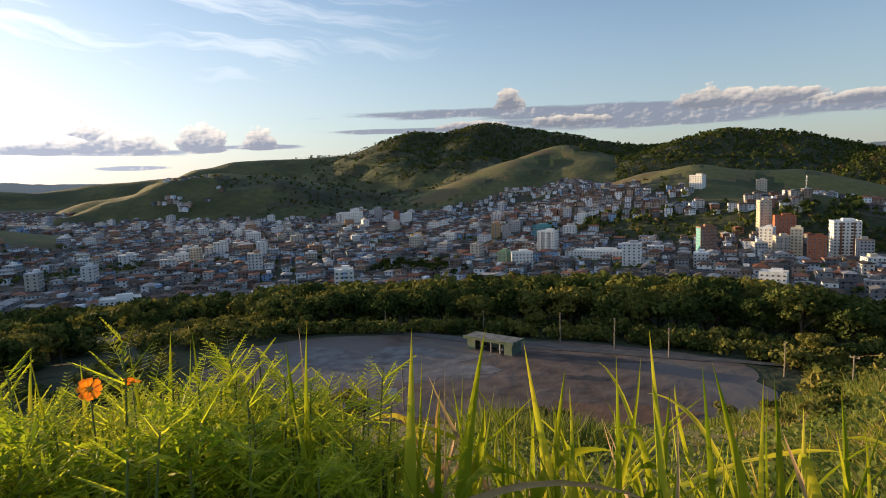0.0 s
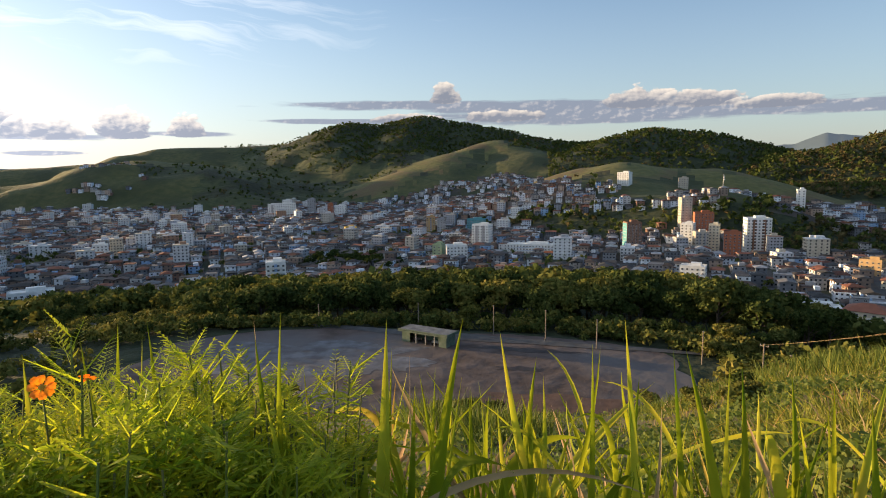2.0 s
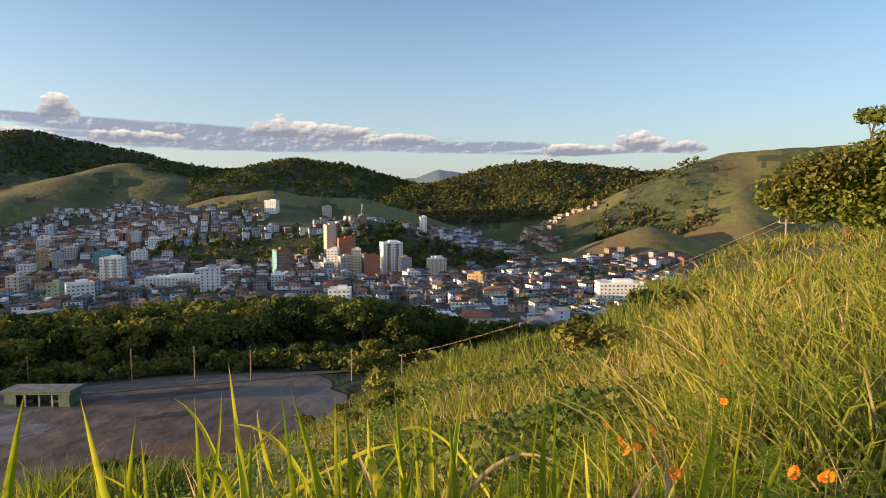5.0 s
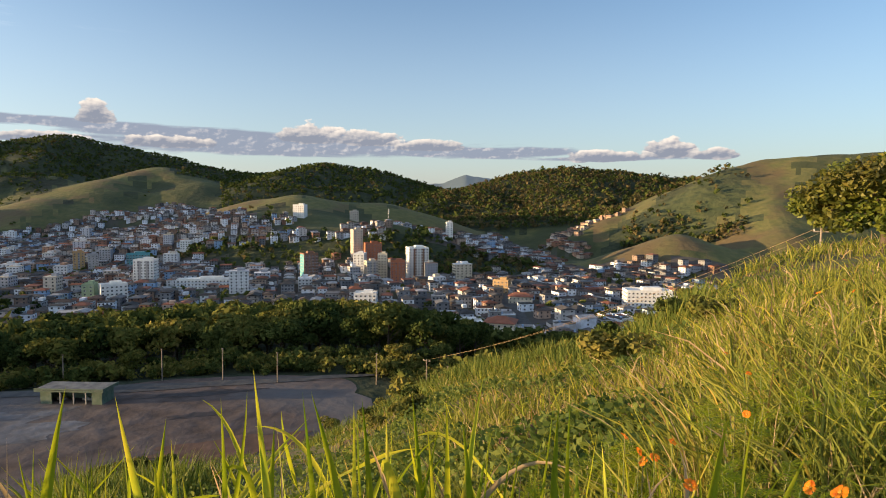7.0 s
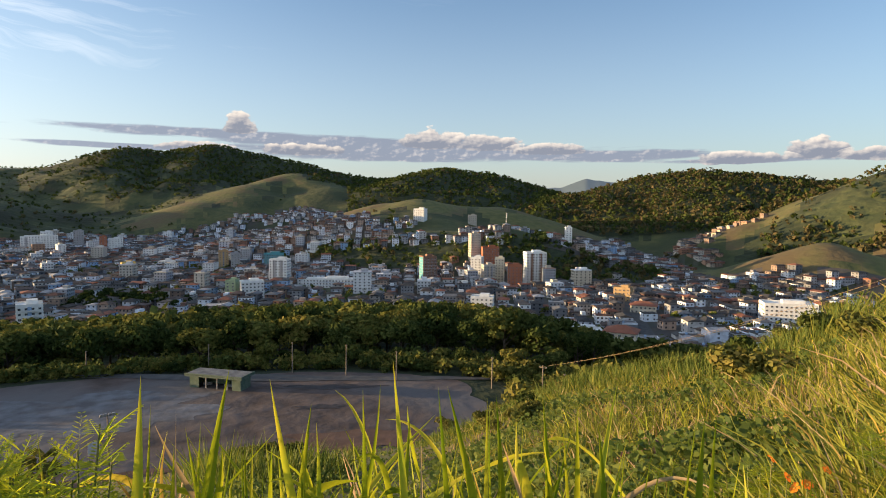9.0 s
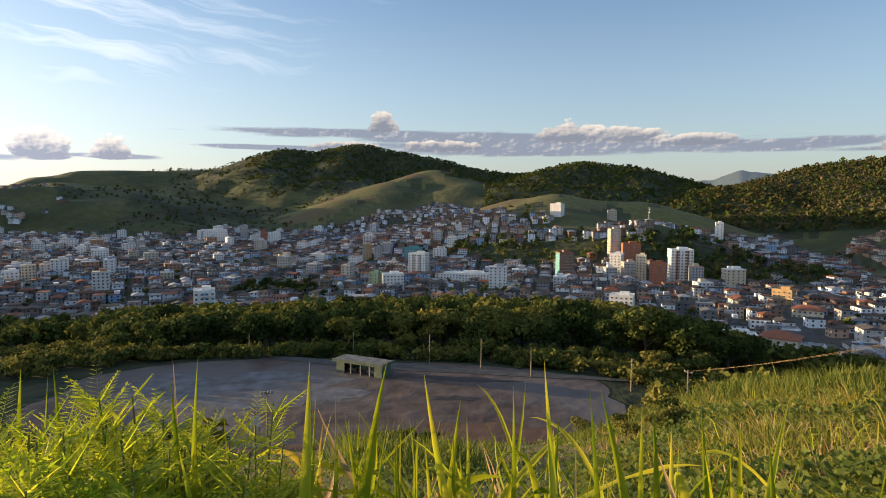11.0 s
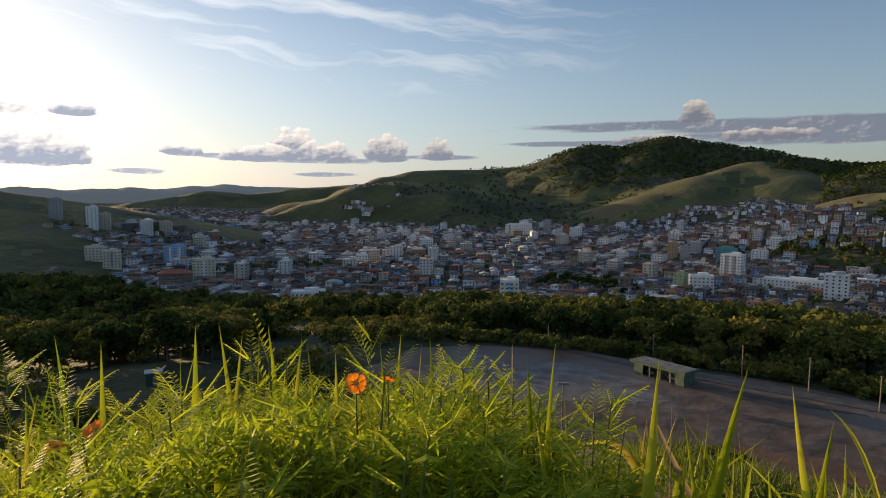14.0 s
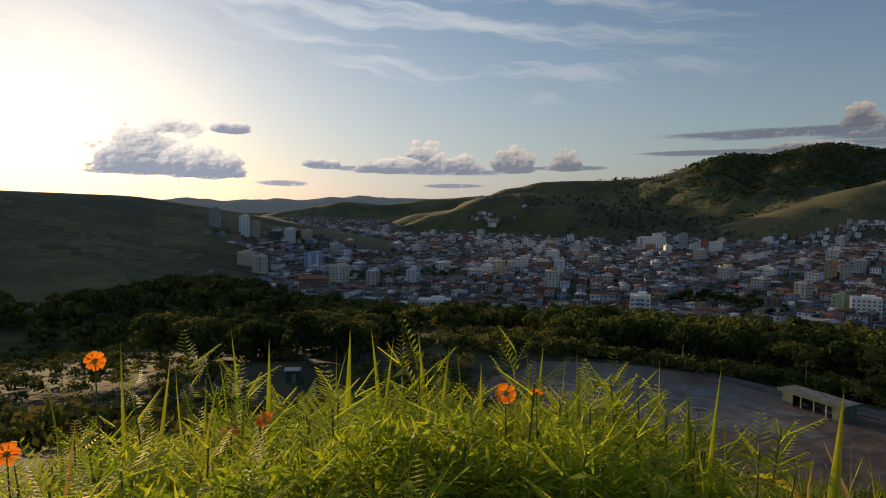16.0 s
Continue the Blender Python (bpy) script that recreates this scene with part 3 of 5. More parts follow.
PLASTERS = [(.62, .62, .61), (.40, .36, .31), (.78, .78, .77), (.26, .25, .24), (.22, .12, .08), (.54, .50, .44), (.30, .42, .56), (.74, .72, .66), (.15, .15, .15), (.46, .33, .24), (.70, .70, .70), (.25, .17, .12), (.34, .34, .34), (.80, .80, .80), (.19, .185, .18), (.30, .21, .15)]
WARM = [(.42, .25, .17), (.50, .40, .30), (.30, .16, .10), (.55, .50, .43), (.36, .22, .15), (.26, .19, .15), (.46, .34, .25)]
ROOFS = [(.13, .06, .042), (.060, .050, .045), (.22, .085, .05), (.075, .058, .050), (.11, .10, .095), (.27, .11, .07), (.16, .16, .165), (.095, .072, .062), (.065, .063, .062), (.34, .34, .35), (.12, .085, .072), (.05, .048, .047), (.09, .085, .08)]
PLASTERS = [(r * 0.94, g * 0.99, min(0.85, b * 1.10)) for r, g, b in PLASTERS]
M_PLASTER = palette("house_plaster", PLASTERS)
M_PLASTER_WARM = palette("hillside_house_walls", WARM)
M_PLASTER_TALL = palette("apartment_walls", [(.66, .66, .66), (.46, .43, .38), (.58, .58, .58), (.36, .37, .40), (.52, .46, .36), (.70, .70, .70), (.36, .22, .15), (.46, .48, .53)])
M_PLASTER_OB = palette("house_plaster_each", PLASTERS, by="object")
M_ROOF = palette("roof_covering", ROOFS, 0.85, stain=0.4)
M_ROOF_OB = palette("roof_covering_each", ROOFS, 0.85, by="object", stain=0.4)


# ---- sports ground and its things ----
M_DIRT = material("worn_dirt", (0.066, 0.046, 0.038), (0.118, 0.088, 0.076), 4.5, 0.95, 0.25, (0.112, 0.102, 0.102), detail=9.0)
M_WORN = material("pale_worn_ground", (0.085, 0.080, 0.082), (0.155, 0.158, 0.172), 3.0, 0.95, 0.2, (0.11, 0.10, 0.10), detail=9.0)
M_DAMP = material("damp_ground", (0.030, 0.024, 0.022), (0.055, 0.042, 0.038), 1.2, 0.7, 0.2)
M_EARTH = material("red_earth", (0.10, 0.055, 0.035), (0.14, 0.08, 0.055), 3, 0.95, 0.2)


def blob(name, mat, label, category, centre, rx, ry, turn, z, seed, wobble=0.12, rings=10):
    """A flat sheet with an uneven rim."""
    n = 72
    t = np.linspace(0, 2 * np.pi, n, endpoint=False)
    rim = 1 + wobble * fnoise(np.cos(t) * 3 + seed, np.sin(t) * 3, 1.0, seed, 3)
    pts, faces = [(centre[0], centre[1], z)], []
    for k in range(1, rings + 1):
        s = k / rings
        x, y = rx * rim * np.cos(t) * s, ry * rim * np.sin(t) * s
        sq = 1 + 0.12 * np.sin(2 * t) ** 2
        for a, b, q in zip(x, y, sq):
            pts.append((centre[0] + (a * math.cos(turn) - b * math.sin(turn)) * q, centre[1] + (a * math.sin(turn) + b * math.cos(turn)) * q, z))
    for j in range(n):
        faces.append((0, 1 + j, 1 + (j + 1) % n))
    for k in range(rings - 1):
        for j in range(n):
            a, b = 1 + k * n + j, 1 + k * n + (j + 1) % n
            faces.append((a, a + n, b + n, b))
    me = bpy.data.meshes.new(name)
    me.from_pydata(pts, [], faces)
    me.materials.append(mat)
    return tagged(new(name, me), label, category, kind="structure")


blob("sports_ground", M_DIRT, "bare reddish dirt sports ground with worn surface", "ground", (3, 108), 52, 25.5, -0.26, -35.95, 4, 0.05)
blob("ground_track", M_ASPHALT, "dark gravel track along the rim of the sports ground", "track", (20, 125.5), 40, 2.2, -0.42, -35.86, 2, 0.25)
blob("ground_pale", M_WORN, "pale blue-grey worn patch of the sports ground", "ground", (-14, 116), 22, 10, -0.2, -35.925, 9, 0.3)
blob("ground_damp", M_DAMP, "dark damp strip on the sports ground", "ground", (29, 115), 9.5, 1.3, -0.36, -35.90, 17, 0.5)
blob("ground_damp", M_DAMP, "small dark damp patch on the sports ground", "ground", (24.6, 104), 3.4, 1.1, -0.2, -35.90, 23, 0.5)
blob("ground_red", M_EARTH, "patch of bare red earth on the sports ground", "ground", (27, 86.5), 11, 4.0, -0.3, -35.88, 31, 0.3)
blob("ground_bare", M_EARTH, "bare red earth yard below the slope", "ground", (-16, 84.5), 16, 3.4, 0.05, -35.80, 14, 0.1)


def shelter():
    g = thing("shelter", pose(9.6, 123.5, -35.93, 0, 0, -38), "pale green concrete shelter with flat roof beside sports ground", "shelter")
    green = material("pale_green_paint", (0.085, 0.125, 0.085), (0.13, 0.165, 0.12), 0.8, 0.85, 0.1)
    slab = material("weathered_roof_slab", (0.10, 0.10, 0.10), (0.19, 0.185, 0.175), 1.3, 0.9, 0.2)
    for x in (-5.4, 5.4):
        s = Soup()
        s.box((x, 0), 0, (0.3, 3.6, 2.6))
        part("side_wall", s, green, g)
    s = Soup()
    s.box((0, 1.7), 0, (10.6, 0.2, 2.6))
    part("back_wall", s, green, g)
    s = Soup()
    s.box((-4.4, -1.7), 0, (1.7, 0.2, 2.6))
    part("front_wall", s, green, g)
    s = Soup()
    s.box((4.5, -1.7), 0, (1.6, 0.2, 2.6))
    part("front_wall", s, green, g)
    for x in (-2.0, 0.4, 2.6):
        s = Soup()
        s.box((x, -1.7), 0, (0.22, 0.22, 2.6))
        part("pillar", s, M_CONCRETE, g)
    s = Soup()
    s.box((0, -0.05), 2.6, (12.4, 4.9, 0.16), bottom=True)
    part("roof_slab", s, slab, g, "weathered grey roof slab")
    s = Soup()
    s.box((0, -2.45), 2.35, (12.4, 0.1, 0.62), bottom=True)
    part("fascia", s, green, g)
    s = Soup()
    s.box((6.15, 0), 2.35, (0.1, 4.8, 0.62), bottom=True)
    part("fascia", s, green, g)
    for x in (-3.2, 1.5):
        s = Soup()
        s.box((x, 0.6), 0, (1.8, 0.5, 0.45))
        part("bench", s, M_CONCRETE, g)


shelter()


def light_pole(x, y, z, h):
    g = thing("floodlight_pole", pose(x, y, z, 0, 0, 12), "slim grey pole with two floodlights by sports ground", "pole")
    bm = bmesh.new()
    tube(bm, (0, 0, -0.3), (0, 0, h), 0.13, 0.09)
    part("pole", bm, M_WOOD, g)
    s = Soup()
    s.box((0, 0), h - 0.25, (1.9, 0.12, 0.12), bottom=True)
    part("crossbar", s, M_METAL, g)
    for k in (-0.75, -0.3, 0.3, 0.75):
        s = Soup()
        s.box((k, -0.12), h - 0.1, (0.36, 0.3, 0.3), bottom=True)
        part("floodlight", s, M_METAL, g, "grey floodlight housing")


light_pole(-7.4, 91.5, float(ground(-7.4, 91.5)), 7.2)


def post(x, y, h):
    z = float(ground(x, y))
    g = thing("fence_post", pose(x, y, z), "tall weathered wooden post behind the sports ground", "post", "posts along the sports ground")
    bm = bmesh.new()
    tube(bm, (0, 0, -0.4), (0.05, 0, h), 0.13, 0.10)
    part("shaft", bm, M_WOOD, g)
    s = Soup()
    s.box((0.05, 0), h, (0.3, 0.3, 0.12), bottom=True)
    part("cap", s, M_WOOD, g)


for x, y, h in ((-15.5, 146, 6), (8.5, 139.5, 6), (24.5, 128, 6.5), (34.5, 121.5, 6.5), (43, 114, 6), (58.5, 101.5, 6.2), (66, 88, 5.5)):
    post(x, y, h)


def hut(x, y):
    g = thing("scoreboard", pose(x, y, float(ground(x, y)), 0, 0, 10), "small white board on two legs by the dirt yard", "board")
    s = Soup()
    s.box((0, 0), 1.2, (1.5, 0.08, 1.7), bottom=True)
    part("panel", s, M_FRAME, g)
    for k in (-0.6, 0.6):
        s = Soup()
        s.box((k, 0.1), -0.2, (0.09, 0.09, 3.0))
        part("leg", s, M_METAL, g)


hut(-9.3, 93.5)



def green_hut(x, y):
    g = thing("hut", pose(x, y, float(ground(x, y)) - 0.1, 0, 0, 35), "small dark green hut among shrubs", "hut")
    dark = material("dark_green_paint", (0.02, 0.06, 0.05), (0.03, 0.075, 0.06), 0.5, 0.7)
    s = Soup()
    s.box((0, 0), -0.5, (2.8, 2.4, 3.2))
    part("wall", s, dark, g)
    s = Soup()
    s.roof((0, 0), 2.7, 2.8, 2.4, 0.5, hip=False, over=0.25)
    part("roof", s, M_METAL, g)
    s = Soup()
    s.box((0.3, -1.24), 0, (0.9, 0.08, 2.0), bottom=True)
    part("door", s, M_WOOD, g)


green_hut(-86, 94)

# ---- trees ----
trng = np.random.default_rng(11)


def tree_proto(name, width, height, count, leaf, mat, seed, label, category="tree", trunk=True):
    r = np.random.default_rng(seed)
    g = thing(name, pose(0, 0, -500), label, category, "trees of the wooded bank" if trunk else "")
    base = height * (0.12 if trunk else 0.02)
    bm = bmesh.new()
    top = Vector((0.1 * width * r.normal() * 0.4, 0.1 * width * r.normal() * 0.4, base + height * 0.25))
    if trunk:
        tube(bm, (0, 0, -0.6), top, height * 0.028, height * 0.018)
        for k in range(5):
            a = k * 1.26 + r.uniform(0, 0.8)
            tube(bm, top * r.uniform(0.7, 1.0), (width * 0.3 * math.cos(a), width * 0.3 * math.sin(a), base + height * r.uniform(0.35, 0.6)), height * 0.013, height * 0.005, 5)
    else:
        for k in range(4):
            a = k * 1.6
            tube(bm, (0, 0, -0.2), (width * 0.2 * math.cos(a), width * 0.2 * math.sin(a), height * 0.5), 0.04, 0.02, 5)
    part("trunk" if trunk else "stem", bm, M_BARK, g)
    pts, out = crown_points(r, count, width, height - base, base, 11 if trunk else 8)
    part("crown", fast_mesh("crown", leaf_cards(r, pts, out, leaf), 4, [mat]), mat, g)
    return g


def clump_soup(rng, xs, ys, zs, widths, heights, per, leaf):
    """Many far crowns as one array of leaf corners."""
    out = []
    for x, y, z, w, h in zip(xs, ys, zs, widths, heights):
        p, d = crown_points(rng, per, w, h * 0.85, h * 0.1, 6)
        out.append(leaf_cards(rng, p + [x, y, z], d, leaf * w / 9))
    return np.concatenate(out)


PROTOS = [tree_proto("tree", 9.5, 10.5, 1350, 0.55, M_LEAF, 1, "dark green broadleaf tree with dense uneven crown"),
          tree_proto("tree", 8.0, 12.0, 1250, 0.54, M_LEAF, 2, "tall dark green broadleaf tree on wooded bank"),
          tree_proto("tree", 11.0, 11.0, 1500, 0.6, M_LEAF_OLIVE, 3, "spreading olive-green broadleaf tree on wooded bank"),
          tree_proto("tree", 7.0, 8.0, 1200, 0.45, M_LEAF, 4, "young dark green broadleaf tree on wooded bank"),
          tree_proto("tree", 10.5, 12.5, 1500, 0.6, M_LEAF, 5, "broad dark green tree with layered crown"),
          tree_proto("tree", 8.0, 9.0, 1200, 0.45, M_LEAF_OLIVE, 6, "olive-green broadleaf tree with ragged crown")]
RUST = tree_proto("tree", 11.0, 11.0, 1500, 0.6, M_LEAF_RUST, 7, "rusty brown tree with half-dry crown on wooded bank")
BUSHES = [tree_proto("bush", 4.2, 3.0, 1100, 0.22, M_LEAF, 8, "dense dark green bush beside sports ground", "bush", False),
          tree_proto("bush", 3.4, 2.4, 1000, 0.2, M_LEAF_OLIVE, 9, "yellowish green leafy bush on the slope", "bush", False)]


def plant(proto, x, y, size, sink=0.15, turn=None):
    a = trng.uniform(0, 360) if turn is None else turn
    m = pose(x, y, float(ground(x, y)) - sink, 0, 0, a) @ Matrix.Diagonal((size, size, size, 1))
    ob = copy_thing(proto, pose(0, 0, 0))
    ob.matrix_basis = m
    return ob


# the wooded bank: nearest trees singly, the rest together
gx, gy = np.meshgrid(np.arange(-420, 420, 7.6), np.arange(60, 470, 7.6))
gx = (gx + trng.uniform(-3.4, 3.4, gx.shape)).ravel()
gy = (gy + trng.uniform(-3.4, 3.4, gy.shape)).ravel()
gr, ga = np.hypot(gx, gy), np.degrees(np.arctan2(gx, gy))
ok = (zone(gx, gy, ground(gx, gy)) == 1) & (ga > -66) & (ga < 62) & (field_reach(gx, gy) > 1.32) & (gr > 112)
ok &= ~((ga < -18) & (gr < 330) & (fnoise(gx, gy, 60, 77, 2) < 0.15))
ok &= ~((ga > 40) & (gr < 200))
gx, gy, gr, ga = gx[ok], gy[ok], gr[ok], ga[ok]
order = np.argsort(gr)
singles, rest = order[:190], order[190:]
for i in singles:
    hedge = field_reach(gx[i], gy[i]) < 1.62
    plant(PROTOS[trng.integers(0, 6)], gx[i], gy[i], trng.uniform(0.34, 0.6) if hedge else trng.uniform(0.75, 1.3))
plant(RUST, 92, 300, 1.1)
plant(PROTOS[2], -8, 255, 1.35)
plant(PROTOS[2], -52, 268, 1.25)
plant(PROTOS[4], 14, 262, 1.3)
rz = ground(gx, gy)
for mat, pick, label in ((M_LEAF, trng.uniform(0, 1, len(rest)) < 0.75, "dark green woods on the bank below the town"), (M_LEAF_OLIVE, None, "olive-green trees among the woods")):
    if pick is not None:
        first = pick
        idx = rest[pick]
    else:
        idx = rest[~first]
    w = trng.uniform(7.0, 15.5, len(idx))
    h = w * trng.uniform(0.75, 1.15, len(idx))
    me = fast_mesh("woods", clump_soup(trng, gx[idx], gy[idx], rz[idx] - 1, w, h, 125, 1.1), 4, [mat])
    tagged(new("woods", me), label, "woods", kind="stuff")

# far woods on the hills and green patches in the town
fx, fy = trng.uniform(-700, 1600, 150000), trng.uniform(330, 2900, 150000)
fa, fr = np.degrees(np.arctan2(fx, fy)), np.hypot(fx, fy)
keep = (fa > -26) & (fa < 74) & (fr > 480)
fx, fy, fa, fr = fx[keep], fy[keep], fa[keep], fr[keep]
fz = ground(fx, fy)
fk = zone(fx, fy, fz)
dice = trng.uniform(0, 1, len(fx))
keep = ((fk == 1) & (dice < np.where(fa > 33, 0.62, 0.3))) | ((fk == 4) & (dice < 0.05))
fx, fy, fz, fa, fr = fx[keep], fy[keep], fz[keep], fa[keep], fr[keep]
w = trng.uniform(6, 12, len(fx)) * np.interp(fr, [500, 900, 2000], [0.8, 1.0, 1.0]) * np.where(trng.uniform(0, 1, len(fx)) < 0.1, 1.35, 1.0)
tall = w * np.where((fa > 34) & (fr > 1100), trng.uniform(1.0, 1.7, len(fx)), 0.95)
olive = trng.uniform(0, 1, len(fx)) < np.where(fa > 36, 0.5, 0.1)
for mat, pick, label in ((M_LEAF, ~olive, "dark woods covering the far hillsides"), (M_LEAF_DRY, olive, "brownish olive trees in the far woods")):
    tagged(new("far_woods", fast_mesh("far_woods", clump_soup(trng, fx[pick], fy[pick], fz[pick] - 1, w[pick], tall[pick], 9, 3.0), 4, [mat])), label, "woods", kind="stuff")

# undergrowth: shrubs below the slope and round the sports ground
sx, sy = trng.uniform(-330, 110, 5200), trng.uniform(20, 330, 5200)
sa, sr = np.degrees(np.arctan2(sx, sy)), np.hypot(sx, sy)
fr = field_reach(sx, sy)
keep = (sa > -70) & (sr > 34) & (sr < 330) & (((sa < -9) & (fr > 1.06)) | ((fr > 1.2) & (fr < 2.0) & (sy > 105)) | ((sx > 40) & (fr > 1.12) & (fr < 1.9)))
keep &= (trng.uniform(0, 1, len(sx)) < np.where(sr < 140, 0.9, 0.6)) & (fnoise(sx, sy, 30, 83, 2) > -0.45)
ha, hq = trng.uniform(-0.35, 2.9, 420), trng.uniform(1.2, 1.62, 420)
hu, hv = 53 * hq * np.cos(ha), 25 * hq * np.sin(ha)
sx, sy = np.concatenate([sx[keep], FIELD[0] + hu * 0.966 + hv * 0.259]), np.concatenate([sy[keep], FIELD[1] - hu * 0.259 + hv * 0.966])
cut = np.random.default_rng(4).uniform(0, 1, len(sx)) < 0.38
for mat, pick, label in ((M_LEAF, cut, "dark green undergrowth of shrubs below the slope"), (M_LEAF_OLIVE, ~cut, "olive-green shrubs catching the low sun")):
    w = trng.uniform(2.6, 6.5, pick.sum())
    tagged(new("undergrowth", fast_mesh("undergrowth", clump_soup(trng, sx[pick], sy[pick], ground(sx[pick], sy[pick]) - 0.3, w, w * trng.uniform(.5, .85, len(w)), 90, 0.95), 4, [mat])), label, "shrubs", kind="stuff")

# bushes: clump in front of the field, hedge along the rim, right-hand bank
for x, y, s in ((12, 84, 1.25), (15.5, 83, 1.15), (9, 86, 0.9), (40, 84, 1.1), (46, 80, 1.2), (51, 86, 1.2), (56, 90, 1.1), (-24, 92, .8), (-20, 91, .7), (-14, 91, .7), (60, 95, 1.3), (38, 79, 1), (49, 76, 1.2), (56, 80, 1.2), (62, 84, 1.3), (44, 73, 1.0)):
    plant(BUSHES[1 if s > 0.85 else 0], x, y, s * 0.95)
for k in range(34):
    a, r0 = trng.uniform(27, 62), trng.uniform(16, 66)
    plant(BUSHES[1 if k % 4 else 0], r0 * math.sin(radians(a)), r0 * math.cos(radians(a)), trng.uniform(0.3, 0.6))
for k in range(70):
    a = trng.uniform(-0.5, 2.6)
    x, y = 3 + 60 * math.cos(a) * trng.uniform(0.98, 1.1), 108 + 31 * math.sin(a) * trng.uniform(0.98, 1.12) - 10 * math.cos(a)
    if field_reach(np.array(x), np.array(y)) > 1.18:
        plant(BUSHES[trng.integers(0, 2)], x, y, trng.uniform(0.5, 0.95))
for o in PROTOS + [RUST] + BUSHES:
    for c in list(o.children_recursive) + [o]:
        bpy.data.objects.remove(c)


# ---- town ----
hrng = random.Random(5)


def window_mesh(w, h, pane):
    s = Soup()
    s.box((0, 0), 0, (w, 0.10, h), mat=0, bottom=True)
    s.box((0, -0.05), 0.10, (w - 0.2, 0.06, h - 0.2), mat=1, bottom=True)
    s.box((0, -0.08), 0.10, (0.07, 0.05, h - 0.2), mat=0, bottom=True)
    return s.mesh("window", [M_FRAME, pane])


WINDOW = window_mesh(1.5, 1.35, M_GLASS)
TALL = window_mesh(1.9, 1.9, M_GLASS)


def paint(name, c, c2=None):
    return material(name, c, c2 or tuple(q * 0.82 for q in c), 4.0, 0.85, 0.05)


P_WHITE, P_CREAM, P_BEIGE = paint("white_paint", (.72, .72, .70)), paint("cream_paint", (.62, .55, .42)), paint("beige_paint", (.46, .41, .34))
P_BRICK, P_TEAL, P_TAN = paint("brick_red_paint", (.36, .13, .07)), paint("teal_paint", (.10, .30, .34)), paint("tan_paint", (.42, .28, .14))
P_BLUE, P_GREY, P_BROWN = paint("sky_blue_paint", (.28, .40, .58)), paint("grey_paint", (.33, .33, .34)), paint("brown_paint", (.22, .12, .08))
P_GREEN, P_YELLOW, P_TILE = paint("pale_green_wall", (.34, .42, .26)), paint("yellow_paint", (.60, .42, .12)), paint("red_tile_roof", (.26, .10, .06))


def apartment(label, x, y, w, d, floors, wall, turn=None, band=None, side=None, faces="flr", top="flat", balconies=0, gap=3.1, stripes=0, rise=3.0):
    """A block of flats that faces the hill: walls, slab bands, roof, penthouse, every window."""
    z = float(ground(x, y)) - 0.5
    a = math.degrees(math.atan2(x, y)) if turn is None else turn
    g = thing("apartment_building", pose(x, y, z, 0, 0, -a), label, "building", "apartment blocks of the town")
    h = floors * rise
    s = Soup()
    s.box((0, 0), -4, (w, d, h + 4.5))
    part("wall", s, wall, g)
    if side:
        s = Soup()
        s.box((-w / 2 - 0.06, 0), 0.4, (0.1, d * 0.92, h - 0.3), bottom=True)
        part("side_panel", s, side, g)
    if band:
        if stripes:
            for k in range(stripes):
                s = Soup()
                s.box(((k - (stripes - 1) / 2) * w / (stripes + 0.6), -d / 2 - 0.06), 2.5, (w * 0.16, 0.12, h - 2.6), bottom=True)
                part("facade_strip", s, band, g)
        else:
            for k in range(1, floors):
                s = Soup()
                s.box((0, 0), k * rise + 0.25, (w + 0.3, d + 0.3, 0.35), bottom=True)
                part("slab_band", s, band, g)
    if top == "hip":
        s = Soup()
        s.roof((0, 0), h + 0.5, w, d, 0.22 * min(w, d), over=0.9)
        part("roof", s, P_TILE, g, "red clay tile hip roof")
    else:
        for c, size in (((0, -d / 2 + .1), (w, .2, .9)), ((0, d / 2 - .1), (w, .2, .9)), ((-w / 2 + .1, 0), (.2, d - .4, .9)), ((w / 2 - .1, 0), (.2, d - .4, .9))):
            s = Soup()
            s.box(c, h + 0.5, size)
            part("parapet", s, wall, g)
        s = Soup()
        s.box((w * 0.1, d * 0.1), h + 0.5, (w * 0.42, d * 0.42, 2.6))
        part("roof_house", s, wall, g)
    cols = max(2, int(w / gap))
    rows_d = max(1, int(d / (gap * 1.15)))
    for k in range(floors):
        zz = k * rise + 1.0
        if "f" in faces:
            for c in range(cols):
                part("window", WINDOW, None, g, m=pose((c - (cols - 1) / 2) * w / cols, -d / 2 - 0.06, zz))
        if "l" in faces and not side:
            for c in range(rows_d):
                part("window", WINDOW, None, g, m=pose(-w / 2 - 0.06, (c - (rows_d - 1) / 2) * d / rows_d, zz, 0, 0, -90))
        if "r" in faces:
            for c in range(rows_d):
                part("window", WINDOW, None, g, m=pose(w / 2 + 0.06, (c - (rows_d - 1) / 2) * d / rows_d, zz, 0, 0, 90))
        if balconies and k:
            for c in range(balconies):
                s = Soup()
                bx = (c - (balconies - 1) / 2) * w / balconies
                s.box((bx, -d / 2 - 0.65), k * rise, (w / balconies * 0.62, 1.2, 0.15), bottom=True)
                s.box((bx, -d / 2 - 1.22), k * rise + 0.15, (w / balconies * 0.62, 0.08, 0.85), bottom=True)
                part("balcony", s, P_WHITE, g)
    TAKEN.append((x, y, max(w, d) * 0.62 + 3))
    return g


